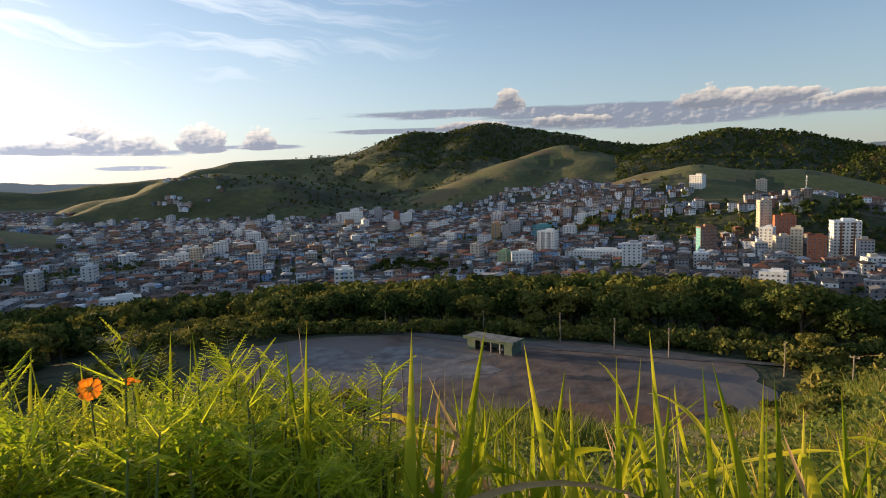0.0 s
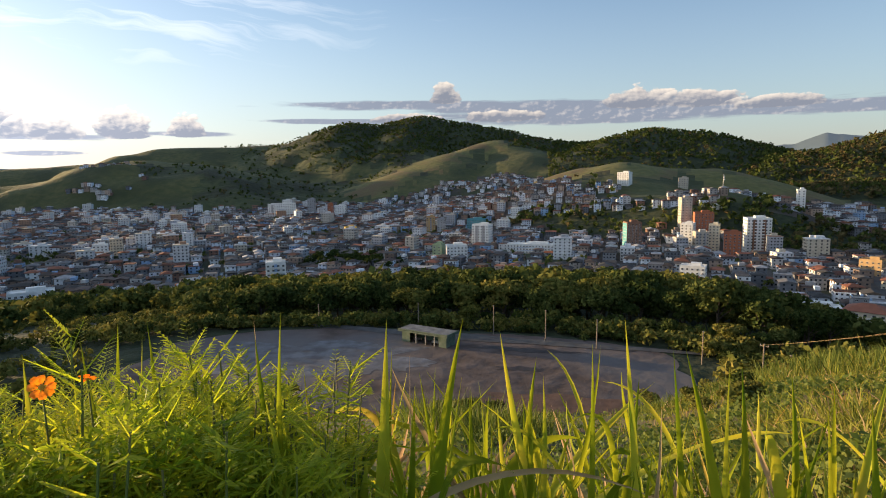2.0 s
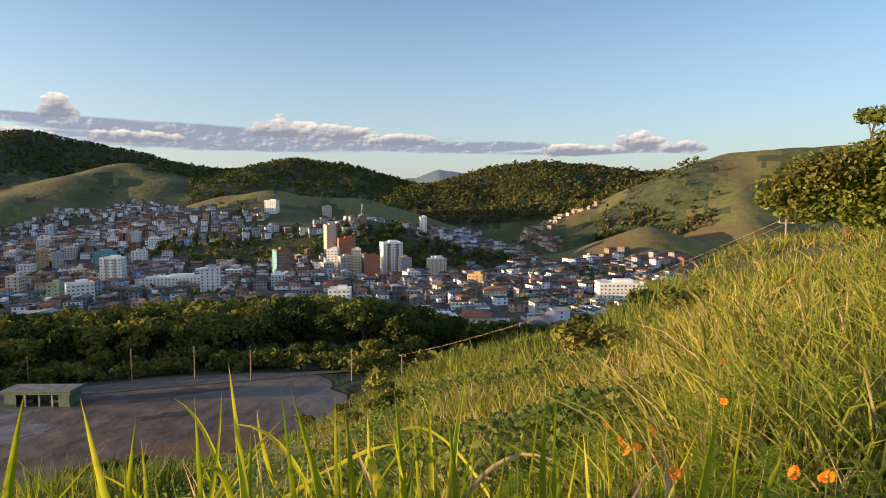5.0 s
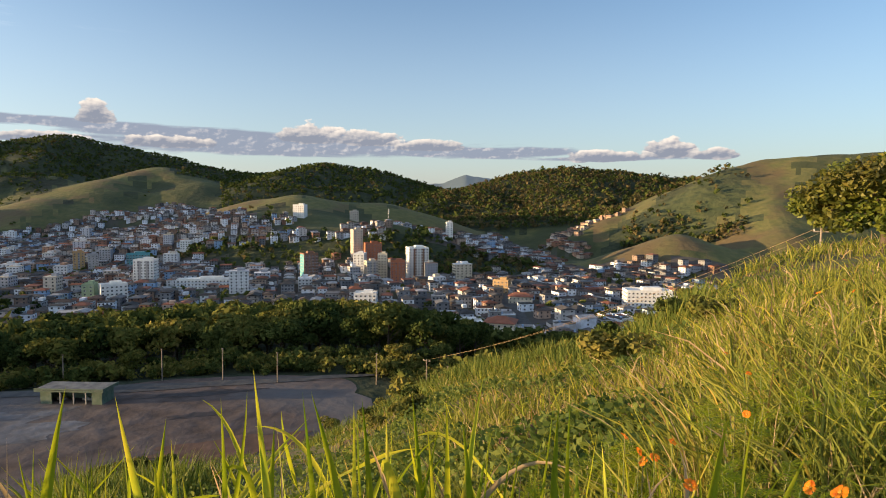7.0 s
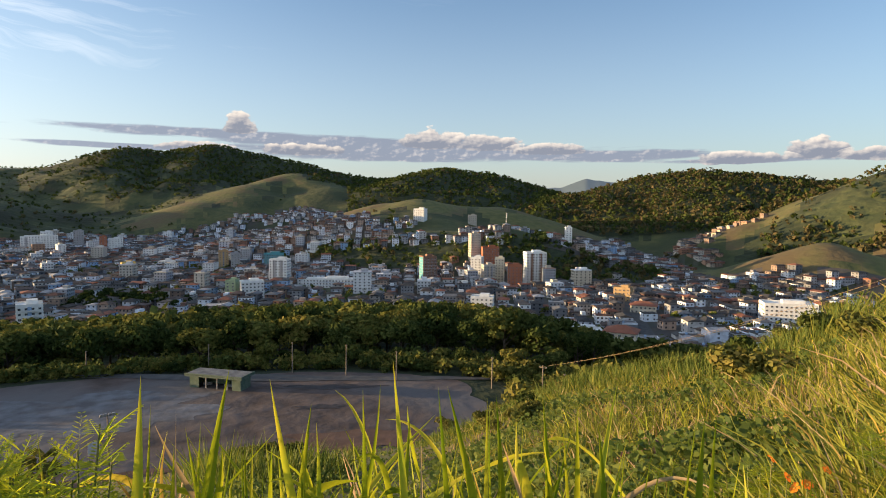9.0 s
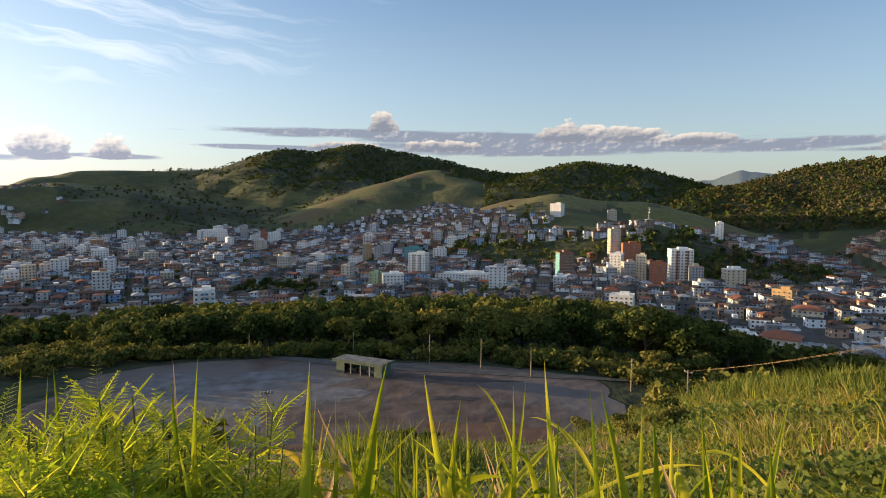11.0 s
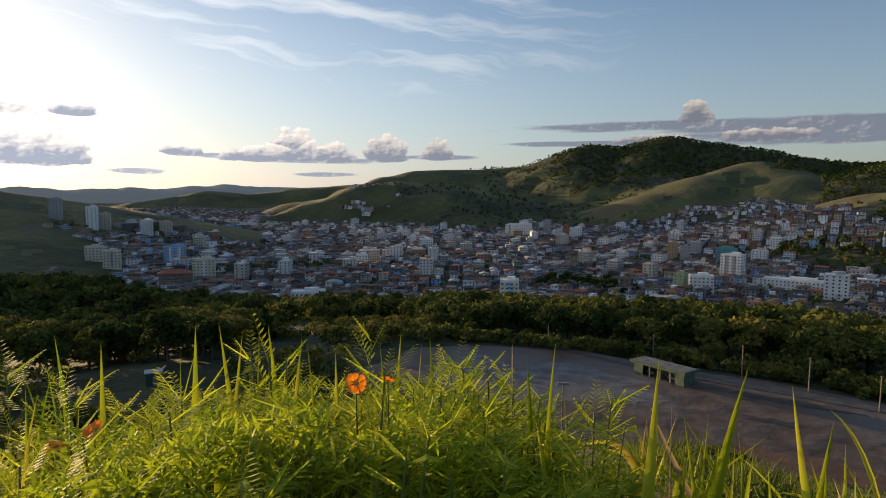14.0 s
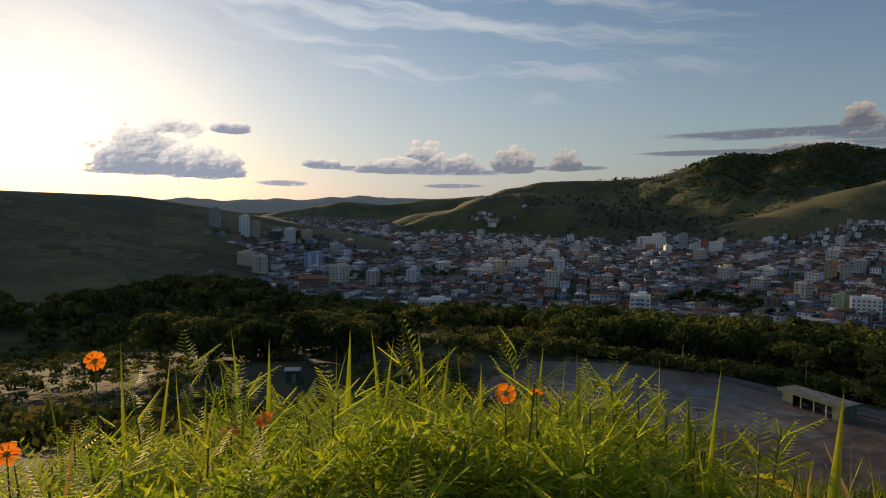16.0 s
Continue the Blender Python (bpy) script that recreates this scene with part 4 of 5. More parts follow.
TAKEN = []
apartment("tall white apartment tower with brown stripe and balconies", 370, 552, 22, 18, 12, P_WHITE, 20, P_BROWN, stripes=2, balconies=4)
apartment("slim beige tower block on the hillside", 348, 652, 12, 12, 11, P_BEIGE, 10, P_CREAM, stripes=1, faces="fl")
apartment("white office block with blind side wall", 320, 592, 12, 16, 9, P_WHITE, 40, faces="fr")
apartment("grey-beige block with dark bay windows", 322, 570, 13, 12, 7, P_BEIGE, 15, P_GREY, stripes=2)
apartment("cream block of flats with plain rows of windows", 341, 578, 10, 12, 9, P_CREAM, 35)
apartment("brick-orange block of flats with dark windows", 336, 538, 15, 13, 8, P_BRICK, 30)
apartment("brick-red terraced block behind towers", 358, 630, 20, 13, 7, P_BRICK, 20, faces="f")
apartment("tower with teal end wall and brown grid facade", 255, 582, 15, 14, 10, P_BROWN, 5, P_GREY, side=P_TEAL)
apartment("white block on the hill ridge catching the sun", 370, 876, 18, 14, 6, P_WHITE, 45, faces="fl")
apartment("beige block under construction on the ridge", 463, 876, 14, 12, 5, P_BEIGE, 25, faces="fl")
apartment("long low white and blue school-like block", 158, 606, 52, 12, 3, P_WHITE, 25, P_BLUE, faces="f")
apartment("white block with plain rows of windows", 72, 562, 20, 12, 5, P_WHITE, 0, faces="fr")
apartment("pale green block of flats", 56, 570, 9, 14, 5, P_GREEN, 20, faces="fl")
apartment("stepped white block with blue-grey bands", 117, 676, 20, 15, 8, P_WHITE, 30, P_GREY, stripes=2)
apartment("slim brown and cream tower", 70, 818, 12, 12, 8, P_TAN, 5, P_GREY, stripes=1, faces="fl")
apartment("slim grey tower beside a brown one", 84, 812, 11, 12, 7, P_GREY, 5, faces="fl")
apartment("teal green block with grey bands", 134, 822, 26, 14, 6, P_TEAL, 10, P_GREY, faces="f")
apartment("wide white hospital-like block with small windows", 426, 295, 36, 18, 5, P_WHITE, 40)
apartment("cream block with red tiled hip roof and balconies", 241, 268, 18, 15, 5, P_CREAM, 50, top="hip", balconies=4)
apartment("white block with pale blue side", 232, 290, 20, 12, 4, P_WHITE, 30, side=P_BLUE)
apartment("tan brick block with square windows", 381, 423, 15, 13, 4, P_TAN, 55)
apartment("large cream house with wide gable roof", 353, 368, 20, 13, 2, P_CREAM, 45, top="hip")
apartment("white block with grey stair tower", 238, 430, 18, 13, 4, P_WHITE, 35, side=P_GREY)
apartment("pale block standing on the shoulder of the hill", 500, 666, 9, 10, 8, P_WHITE, 30, faces="fl")
apartment("white flats with light blue balcony strip", -71, 412, 13, 14, 7, P_WHITE, -10, P_BLUE, stripes=1, balconies=1)
apartment("white four-storey block on the edge of woods", -222, 401, 25, 13, 4, P_WHITE, -25, faces="flr")
apartment("wide white hotel-like block in town centre", -176, 1152, 40, 16, 10, P_WHITE, -8, faces="f", gap=4)
apartment("white block with red top corner", -74, 1166, 22, 15, 8, P_WHITE, -5, faces="f", gap=4)
apartment("slim block painted red", -93, 1168, 11, 12, 9, P_BRICK, -5, faces="fl", gap=4)
apartment("slim grey tower in town centre", -136, 1236, 16, 14, 11, P_GREY, -5, faces="f", gap=4)
apartment("white tower in town centre", -190, 1276, 18, 14, 10, P_WHITE, -5, faces="f", gap=4)
apartment("white and grey tower in town centre", -215, 1240, 16, 14, 8, P_WHITE, -12, P_GREY, stripes=1, faces="f", gap=4)
apartment("small yellow block catching the sun", -39, 811, 15, 12, 4, P_YELLOW, -10, faces="fl")
apartment("slim white block with dark windows", -330, 955, 11, 12, 6, P_WHITE, -20, faces="fl")
apartment("white block of flats in low houses", -282, 880, 20, 14, 6, P_WHITE, -15, faces="fl")
apartment("tall dark tower on the rise by the sun hill", -744, 646, 16, 14, 9, P_GREY, -45, faces="f", gap=4)
apartment("white tower among far houses", -680, 645, 14, 13, 10, P_WHITE, -40, faces="fr", gap=4)
apartment("grey tower among far houses", -676, 662, 13, 13, 7, P_BEIGE, -40, faces="f", gap=4)
apartment("cream block with square windows", -548, 520, 17, 13, 5, P_CREAM, -40)
apartment("cream block with dark stairwell", -516, 512, 17, 14, 6, P_CREAM, -42, P_GREY, stripes=1)
apartment("white tower with grey bands", -620, 676, 16, 14, 8, P_WHITE, -40, P_GREY, faces="fr")
apartment("brownish tower among far houses", -626, 720, 17, 14, 7, P_BEIGE, -40, faces="f", gap=4)
apartment("white block with pale blue wall", -497, 584, 24, 14, 6, P_BLUE, -40, P_WHITE, stripes=2)
apartment("cream block with rounded stair tower", -396, 506, 21, 14, 7, P_CREAM, -35, P_WHITE, stripes=1)
apartment("unpainted brick block with red roof", -382, 448, 27, 15, 5, P_BROWN, -40, P_GREY, top="hip", faces="fr")
apartment("white block above dense low houses", -286, 645, 14, 12, 5, P_WHITE, -20)


def strip(name, pts, width, mat, label, lift=0.25, category="road"):
    """A road draped on the ground along a line."""
    v, f = [], []
    line = [Vector(p) for p in pts]
    steps = []
    for a, b in zip(line[:-1], line[1:]):
        for k in range(12):
            steps.append(a.lerp(b, k / 12))
    steps.append(line[-1])
    for i, p in enumerate(steps):
        t = (steps[min(i + 1, len(steps) - 1)] - steps[max(i - 1, 0)]).normalized()
        nrm = Vector((-t.y, t.x))
        z = float(ground(p.x, p.y)) + lift
        for s in (-1, 1):
            q = p + nrm * s * width / 2
            v.append((q.x, q.y, z))
        if i:
            f.append((2 * i - 2, 2 * i - 1, 2 * i + 1, 2 * i))
    me = bpy.data.meshes.new(name)
    me.from_pydata(v, [], f)
    me.materials.append(mat)
    STREETS.append([(p.x, p.y) for p in steps])
    return tagged(new(name, me), label, category, kind="structure")


STREETS = []
strip("road", [(288, 292), (348, 374), (420, 474), (470, 560)], 9, M_ASPHALT, "straight grey asphalt street climbing through town")
strip("road", [(238, 330), (262, 372), (318, 460)], 8, M_ASPHALT, "narrow asphalt street between houses")
strip("road", [(-30, 440), (0, 560), (60, 760)], 8, M_ASPHALT, "asphalt street running into the town")
strip("road", [(-170, 420), (-150, 560), (-100, 800)], 8, M_ASPHALT, "asphalt street between dense houses")
strip("road", [(105, 500), (190, 520), (330, 480)], 7, M_ASPHALT, "asphalt street along the foot of the town")


def free(x, y, r):
    return all((x - a) ** 2 + (y - b) ** 2 > (r + c) ** 2 for a, b, c in TAKEN if abs(x - a) < 50 and abs(y - b) < 50)


def off_street(x, y):
    return all(min((x - a) ** 2 + (y - b) ** 2 for a, b in s[::3]) > 140 for s in STREETS)


# plots: rotated rows with a lane after every third row
plots = []
for px in range(-1800, 1300, 200):
    for py in range(200, 2600, 200):
        ang = 0.5 * float(vnoise(np.array(px / 700.0), np.array(py / 700.0), 3)) + (0.15 if px < 0 else -0.55)
        ca, sa = math.cos(ang), math.sin(ang)
        for i in range(-13, 14):
            for j in range(-13, 14):
                u = i * 10.6 + (6 if (i // 3) % 2 else 0) + 4 * (i // 4)
                v = j * 12.8 + 5 * (j // 2)
                x, y = px + u * ca - v * sa, py + u * sa + v * ca
                if px - 100 <= x < px + 100 and py - 100 <= y < py + 100:
                    plots.append((x + hrng.uniform(-1.2, 1.2), y + hrng.uniform(-1.5, 1.5), ang + hrng.choice((0, 0, math.pi / 2)) + hrng.uniform(-.08, .08)))
PX = np.array([p[0] for p in plots])
PY = np.array([p[1] for p in plots])
PZ = ground(PX, PY)
PK = zone(PX, PY, PZ)
PR = np.hypot(PX, PY)
PA = np.degrees(np.arctan2(PX, PY))
SL = np.maximum(np.abs(ground(PX + 5, PY) - PZ), np.abs(ground(PX, PY + 5) - PZ))
DEN = fnoise(PX, PY, 90, 41, 2)
ok = (PK == 2) & (SL < 3.2) & (DEN > -0.75)
# scattered houses on the sunny flanks of the green ridge and the lookout hill
d7, _ = crest(PX, PY, RIDGES[7][3][:5])
d3, _ = crest(PX, PY, RIDGES[3][3])
d4, _ = crest(PX, PY, RIDGES[4][3])
ok |= (d7 < 45) & (DEN > 0.2) & (np.arange(len(PX)) % 4 == 0) & (PA < 56) & (SL < 3)
ok |= (d4 < 60) & (DEN > 0.05) & (SL < 3) & (PR > 760)
ok |= (PA > 45) & (PA < 66) & (PR > 940) & (PR < 1150) & (PK == 0) & (DEN > 0.55) & (SL < 3)
ok |= (PA > -27) & (PA < -20) & (PR > 1500) & (PR < 1750) & (DEN > 0.5)
idx = [int(i) for i in np.where(ok)[0]]
idx = [i for i in idx if (PR[i] > 900 or free(PX[i], PY[i], 5)) and (PR[i] > 620 or off_street(PX[i], PY[i]))]
idx.sort(key=lambda i: PR[i])
NEAR = [i for i in idx if PR[i] < 700][:165]
REST = idx[len(NEAR):]


def house_proto(w, d, floors, style, label):
    g = thing("house", pose(0, 0, -500), label, "house", "houses of the town")
    h = floors * 2.9
    s = Soup()
    s.box((0, 0), -3, (w, d, h + 3))
    part("wall", s, M_PLASTER_OB, g)
    s = Soup()
    if style == "hip":
        s.roof((0, 0), h, w, d, 0.2 * min(w, d), over=0.7)
    elif style == "gable":
        s.roof((0, 0), h, w, d, 0.16 * min(w, d), hip=False, over=0.6)
    else:
        s.box((0, 0), h, (w + 0.5, d + 0.5, 0.25), bottom=True)
    part("roof", s, M_ROOF_OB, g)
    if style == "terrace":
        for c, size in (((0, -d / 2), (w, .15, .9)), ((-w / 2, 0), (.15, d, .9)), ((w / 2, 0), (.15, d, .9))):
            s = Soup()
            s.box(c, h + 0.25, size)
            part("parapet", s, M_PLASTER_OB, g)
        s = Soup()
        s.box((w * 0.2, d * 0.2), h + 0.25, (1.3, 1.3, 1.2))
        part("water_tank", s, P_BLUE, g, "blue plastic water tank")
    for k in range(floors):
        for c in (-w * 0.27, w * 0.27):
            part("window", WINDOW, None, g, m=pose(c, -d / 2 - 0.06, k * 2.9 + 0.95))
        part("window", WINDOW, None, g, m=pose(-w / 2 - 0.06, 0.5, k * 2.9 + 0.95, 0, 0, -90))
        part("window", WINDOW, None, g, m=pose(w / 2 + 0.06, -0.5, k * 2.9 + 0.95, 0, 0, 90))
    s = Soup()
    s.box((0, -d / 2 - 0.05), 0, (1.0, 0.1, 2.1), bottom=True)
    part("door", s, P_BROWN, g)
    return g


HOUSES = [house_proto(9, 10, 1, "hip", "single-storey plastered house with tiled hip roof"),
          house_proto(9, 11, 2, "hip", "two-storey plastered house with tiled hip roof"),
          house_proto(8, 11, 2, "gable", "two-storey plastered house with low gable roof"),
          house_proto(10, 12, 2, "terrace", "two-storey plastered house with flat roof terrace"),
          house_proto(8, 10, 3, "terrace", "three-storey plastered house with roof terrace and tank"),
          house_proto(10, 9, 1, "gable", "single-storey house with low gable roof"),
          house_proto(11, 12, 3, "gable", "three-storey plastered house with low gable roof")]
for i in NEAR:
    proto = HOUSES[hrng.choice((0, 1, 1, 2, 2, 3, 3, 4, 5, 6))]
    m = pose(PX[i], PY[i], PZ[i] + hrng.uniform(0, 0.4), 0, 0, math.degrees(plots[i][2]))
    copy_thing(proto, m)
for o in HOUSES:
    for c in list(o.children_recursive) + [o]:
        bpy.data.objects.remove(c)


def crowd(indices, name, label, walls=None):
    """Houses too far and too many to tell apart, joined."""
    s = Soup()
    for i in indices:
        x, y, z, a = PX[i], PY[i], PZ[i], plots[i][2]
        ca, sa = math.cos(a), math.sin(a)
        w, d = hrng.uniform(7, 10.5), hrng.uniform(8, 12.5)
        fl = hrng.choice((1, 1, 2)) if walls else hrng.choice((1, 2, 2, 2, 3, 3))
        if hrng.random() < 0.04 and 560 < PR[i] < 1700 and -40 < PA[i] < 40 and PZ[i] < -60:
            fl, w, d = hrng.choice((4, 4, 4, 5, 5, 6, 7)), hrng.uniform(10, 19), hrng.uniform(10, 14)
        h = fl * 2.9 + hrng.uniform(-.2, .6)
        s.box((x, y), z - 4, (w, d, h + 4), a, 3 if fl > 3 else 0)
        kind = hrng.random()
        if fl > 3:
            s.box((x, y), z + h, (w + .3, d + .3, .5), a, 3)
            s.box((x + ca * 2, y + sa * 2), z + h + .5, (w * .4, d * .4, 2.4), a, 3)
        elif kind < 0.5:
            s.roof((x, y), z + h, w, d, min(w, d) * hrng.uniform(.14, .24), a, 1, True, 0.9)
        elif kind < 0.78:
            s.roof((x, y), z + h, w, d, min(w, d) * hrng.uniform(.10, .18), a, 1, False, 0.8)
        else:
            s.box((x, y), z + h, (w + .4, d + .4, .3), a, 1)
            if hrng.random() < .5:
                s.box((x + 2 * ca, y + 2 * sa), z + h + .3, (w * .45, d * .5, 2.3), a, 0)
        if hrng.random() < .35:
            s.box((x + ca * w * .6, y + sa * w * .6), z - 4, (w * .5, d * .7, 4 + 2.9), a, 0)
        sides = ((0, -1), (-1, 0), (1, 0), (0, 1)) if PR[i] < 800 else ((0, -1), (-1, 0))
        for k in range(fl):
            for nx, ny in sides:
                half = (w if nx else d) / 2 + 0.04
                span = d if nx else w
                n = 2 if span < 11 else 4
                for c in range(n):
                    o = (c - (n - 1) / 2) * span / n
                    lx, ly = (nx * half, o) if nx else (o, ny * half)
                    ux, uy = (0, 1) if nx else (1, 0)
                    zz, hw = z + k * 2.9 + 1.0, 0.65
                    q = []
                    for e, up in ((-hw, 0), (hw, 0), (hw, 1.3), (-hw, 1.3)):
                        gx_, gy_ = lx + ux * e, ly + uy * e
                        q.append((x + gx_ * ca - gy_ * sa, y + gx_ * sa + gy_ * ca, zz + up))
                    s.add(q, [(0, 1, 2, 3)], 2)
    tagged(new(name, s.mesh(name, [walls or M_PLASTER, M_ROOF, M_GLASS, M_PLASTER_TALL])), label, "houses", kind="stuff")


sectors = [(-90, -20, "dense low houses of the shaded valley floor"), (-20, 2, "dense plastered houses in the middle of town"), (2, 18, "houses crowding up the hillside"), (18, 90, "sunlit plastered houses with tiled roofs")]
HILLSIDE = set(i for i in REST if PA[i] > 46 and PR[i] > 870)
for lo, hi, label in sectors:
    crowd([i for i in REST if lo <= PA[i] < hi and i not in HILLSIDE], "houses", label)
crowd(sorted(HILLSIDE), "houses", "brick and plaster houses strung along the green ridge", M_PLASTER_WARM)

# trees between the houses
sel = [i for i in range(len(plots)) if PK[i] == 2 and PR[i] < 1500 and (DEN[i] <= -0.62 or hrng.random() < 0.16) and free(PX[i], PY[i], 2)]
tx, ty, tz = PX[sel] + 5, PY[sel] + 6, PZ[sel]
tw = trng.uniform(3.5, 8.5, len(sel))
tagged(new("garden_trees", fast_mesh("garden_trees", clump_soup(trng, tx, ty, tz, tw, tw, 22, 2.4), 4, [M_LEAF])), "small dark trees between the houses", "trees", kind="stuff")
hx, hy = trng.normal(-25, 22, 60), trng.normal(560, 22, 60)
tagged(new("town_grove", fast_mesh("town_grove", clump_soup(trng, hx, hy, ground(hx, hy), trng.uniform(7, 11, 60), trng.uniform(8, 14, 60), 90, 1.6), 4, [M_LEAF])), "dark grove standing among the houses", "trees", kind="stuff")


def mast(x, y, h):
    g = thing("radio_mast", pose(x, y, float(ground(x, y))), "slim lattice radio mast on the hill ridge", "mast")
    bm = bmesh.new()
    for k in range(3):
        a = k * 2.094
        tube(bm, (0.9 * math.cos(a), 0.9 * math.sin(a), -1), (0.45 * math.cos(a), 0.45 * math.sin(a), h), 0.16, 0.12, 5)
    part("lattice", bm, M_METAL, g)
    bm = bmesh.new()
    for k in range(14):
        for q in range(3):
            a, b = q * 2.094, (q + 1) * 2.094
            r = 0.9 - 0.45 * k / 14
            tube(bm, (r * math.cos(a), r * math.sin(a), h * k / 14), (r * math.cos(b), r * math.sin(b), h * (k + 1) / 14), 0.07, 0.07, 4)
    part("bracing", bm, M_METAL, g)
    for k in range(3):
        s = Soup()
        s.box((0.6, -0.5), h - 3 - 2.2 * k, (0.8, 0.8, 1.4), bottom=True)
        part("antenna", s, P_WHITE, g, "white panel antenna")


mast(431, 715, 24)


# ---- the slope in front ----
M_GRASS = material("tall_grass_blade", (0.13, 0.20, 0.008), (0.27, 0.29, 0.014), 0.25, 0.65, 0, None, 0.25, 0.35, translucent=0.55, spec=0.12)
M_GRASS_YELLOW = material("yellowing_grass_blade", (0.42, 0.40, 0.028), (0.28, 0.34, 0.020), 0.12, 0.65, 0, (0.34, 0.20, 0.05), 0.2, 0.3, translucent=0.45)
M_HILLGRASS = material("hillside_grass_blade", (0.14, 0.17, 0.022), (0.25, 0.24, 0.035), 0.6, 0.7, 0, None, 0.2, 0.35, translucent=0.4)
M_DRY = material("dry_grass", (0.42, 0.32, 0.18), (0.30, 0.21, 0.10), 0.2, 0.8, 0, None, 0.2, 0.3, translucent=0.3)
M_HERB = material("feathery_leaves", (0.26, 0.35, 0.012), (0.43, 0.46, 0.025), 0.15, 0.6, 0, None, 0.2, 0.3, translucent=0.6)
M_WEED = material("weed_leaves", (0.075, 0.12, 0.018), (0.13, 0.16, 0.028), 0.5, 0.7, 0, None, 0.0, 0.35, translucent=0.4)
M_STEM = material("green_stem", (0.10, 0.15, 0.035), (0.16, 0.15, 0.05), 0.1, 0.7)
M_PETAL = material("orange_petal", (0.90, 0.30, 0.012), (0.85, 0.20, 0.01), 0.02, 0.5, 0, None, 0.15, translucent=0.45)
M_DISC = material("flower_centre", (0.30, 0.13, 0.02), (0.55, 0.30, 0.03), 0.004, 0.8)
M_STONE = material("red_stone", (0.10, 0.05, 0.035), (0.17, 0.095, 0.07), 0.2, 0.9, 0.5)


def strips(base, tip, width, sag, K=6, fold=0.25, twist=None):
    """Blades from base to tip as folded, tapering strips: corners and faces."""
    n = len(base)
    t = np.linspace(0, 1, K + 1)[None, :, None]
    axis = (tip - base)[:, None, :]
    line = base[:, None, :] + axis * t
    line = line + sag[:, None, :] * (t * (1 - t) * 2 - t ** 3 * 0.0)
    tang = np.gradient(line, axis=1)
    tang /= np.linalg.norm(tang, axis=2, keepdims=True) + 1e-9
    face = np.stack([np.cos(twist), np.sin(twist), 0 * twist], 1)[:, None, :]
    side = np.cross(tang, face)
    side /= np.linalg.norm(side, axis=2, keepdims=True) + 1e-9
    nor = np.cross(side, tang)
    prof = (np.minimum(1, 0.55 + 1.6 * t) * (1 - t ** 1.9) + 0.004) * width[:, None, None] * 0.5
    pts = np.stack([line - side * prof + nor * prof * fold, line - nor * prof * fold, line + side * prof + nor * prof * fold], 2)
    k = np.arange(n)[:, None, None] * (K + 1) * 3 + np.arange(K)[None, :, None] * 3 + np.arange(2)[None, None, :]
    faces = np.stack([k, k + 1, k + 4, k + 3], -1).reshape(-1, 4)
    return pts.reshape(-1, 3), faces


def shared_mesh(name, verts, faces, mats, index=None):
    me = bpy.data.meshes.new(name)
    me.vertices.add(len(verts))
    me.vertices.foreach_set("co", np.ascontiguousarray(verts, np.float32).ravel())
    me.loops.add(faces.size)
    me.loops.foreach_set("vertex_index", np.ascontiguousarray(faces, np.int32).ravel())
    me.polygons.add(len(faces))
    me.polygons.foreach_set("loop_start", np.arange(0, faces.size, 4, dtype=np.int32))
    me.polygons.foreach_set("loop_total", np.full(len(faces), 4, np.int32))
    for m in mats:
        me.materials.append(m)
    if index is not None:
        me.polygons.foreach_set("material_index", np.ascontiguousarray(index, np.int32))
    me.polygons.foreach_set("use_smooth", np.ones(len(faces), bool))
    me.update(calc_edges=True)
    return me


frng = np.random.default_rng(21)


def clump(x, y, tips, extra, seed):
    """A tussock of tall grass: every long blade is a part."""
    r = np.random.default_rng(seed)
    z = float(ground(x, y))
    g = thing("grass_clump", pose(x, y, z), "tall green grass clump with yellowing sunlit blades", "grass", "tall grass clumps on the slope")
    todo = [(Vector(t) - Vector((x, y, z)), w * 1.75) for *t, w in tips]
    for k in range(extra + 5):
        a, q = r.uniform(0, 6.28), r.uniform(0.05, 0.4)
        todo.append((Vector((q * math.cos(a), q * math.sin(a), -z - r.uniform(0.34, 0.62))), r.uniform(0.014, 0.032)))
    for t, w in todo:
        b = np.array([[t.x * 0.55 + r.normal(0, 0.06), t.y * 0.75 + r.normal(0, 0.05), max(0.05, t.z - r.uniform(0.62, 0.85))]])
        v, f = strips(b, np.array([t]), np.array([w]), r.normal(0, 0.03, (1, 3)) * [1, 1, 0], 10, 0.35, np.array([r.uniform(-0.6, 0.6) - 1.57]))
        mat = M_GRASS_YELLOW if r.random() < 0.28 else M_GRASS
        part("blade", shared_mesh("blade", v, f, [mat]), mat, g)
    bm = bmesh.new()
    for k in range(7):
        a = k * 0.9
        tube(bm, (0.05 * math.cos(a), 0.05 * math.sin(a), -0.05), (0.14 * math.cos(a), 0.14 * math.sin(a), max(0.4, -z - 0.85)), 0.006, 0.004, 5)
    part("stalk", bm, M_STEM, g)


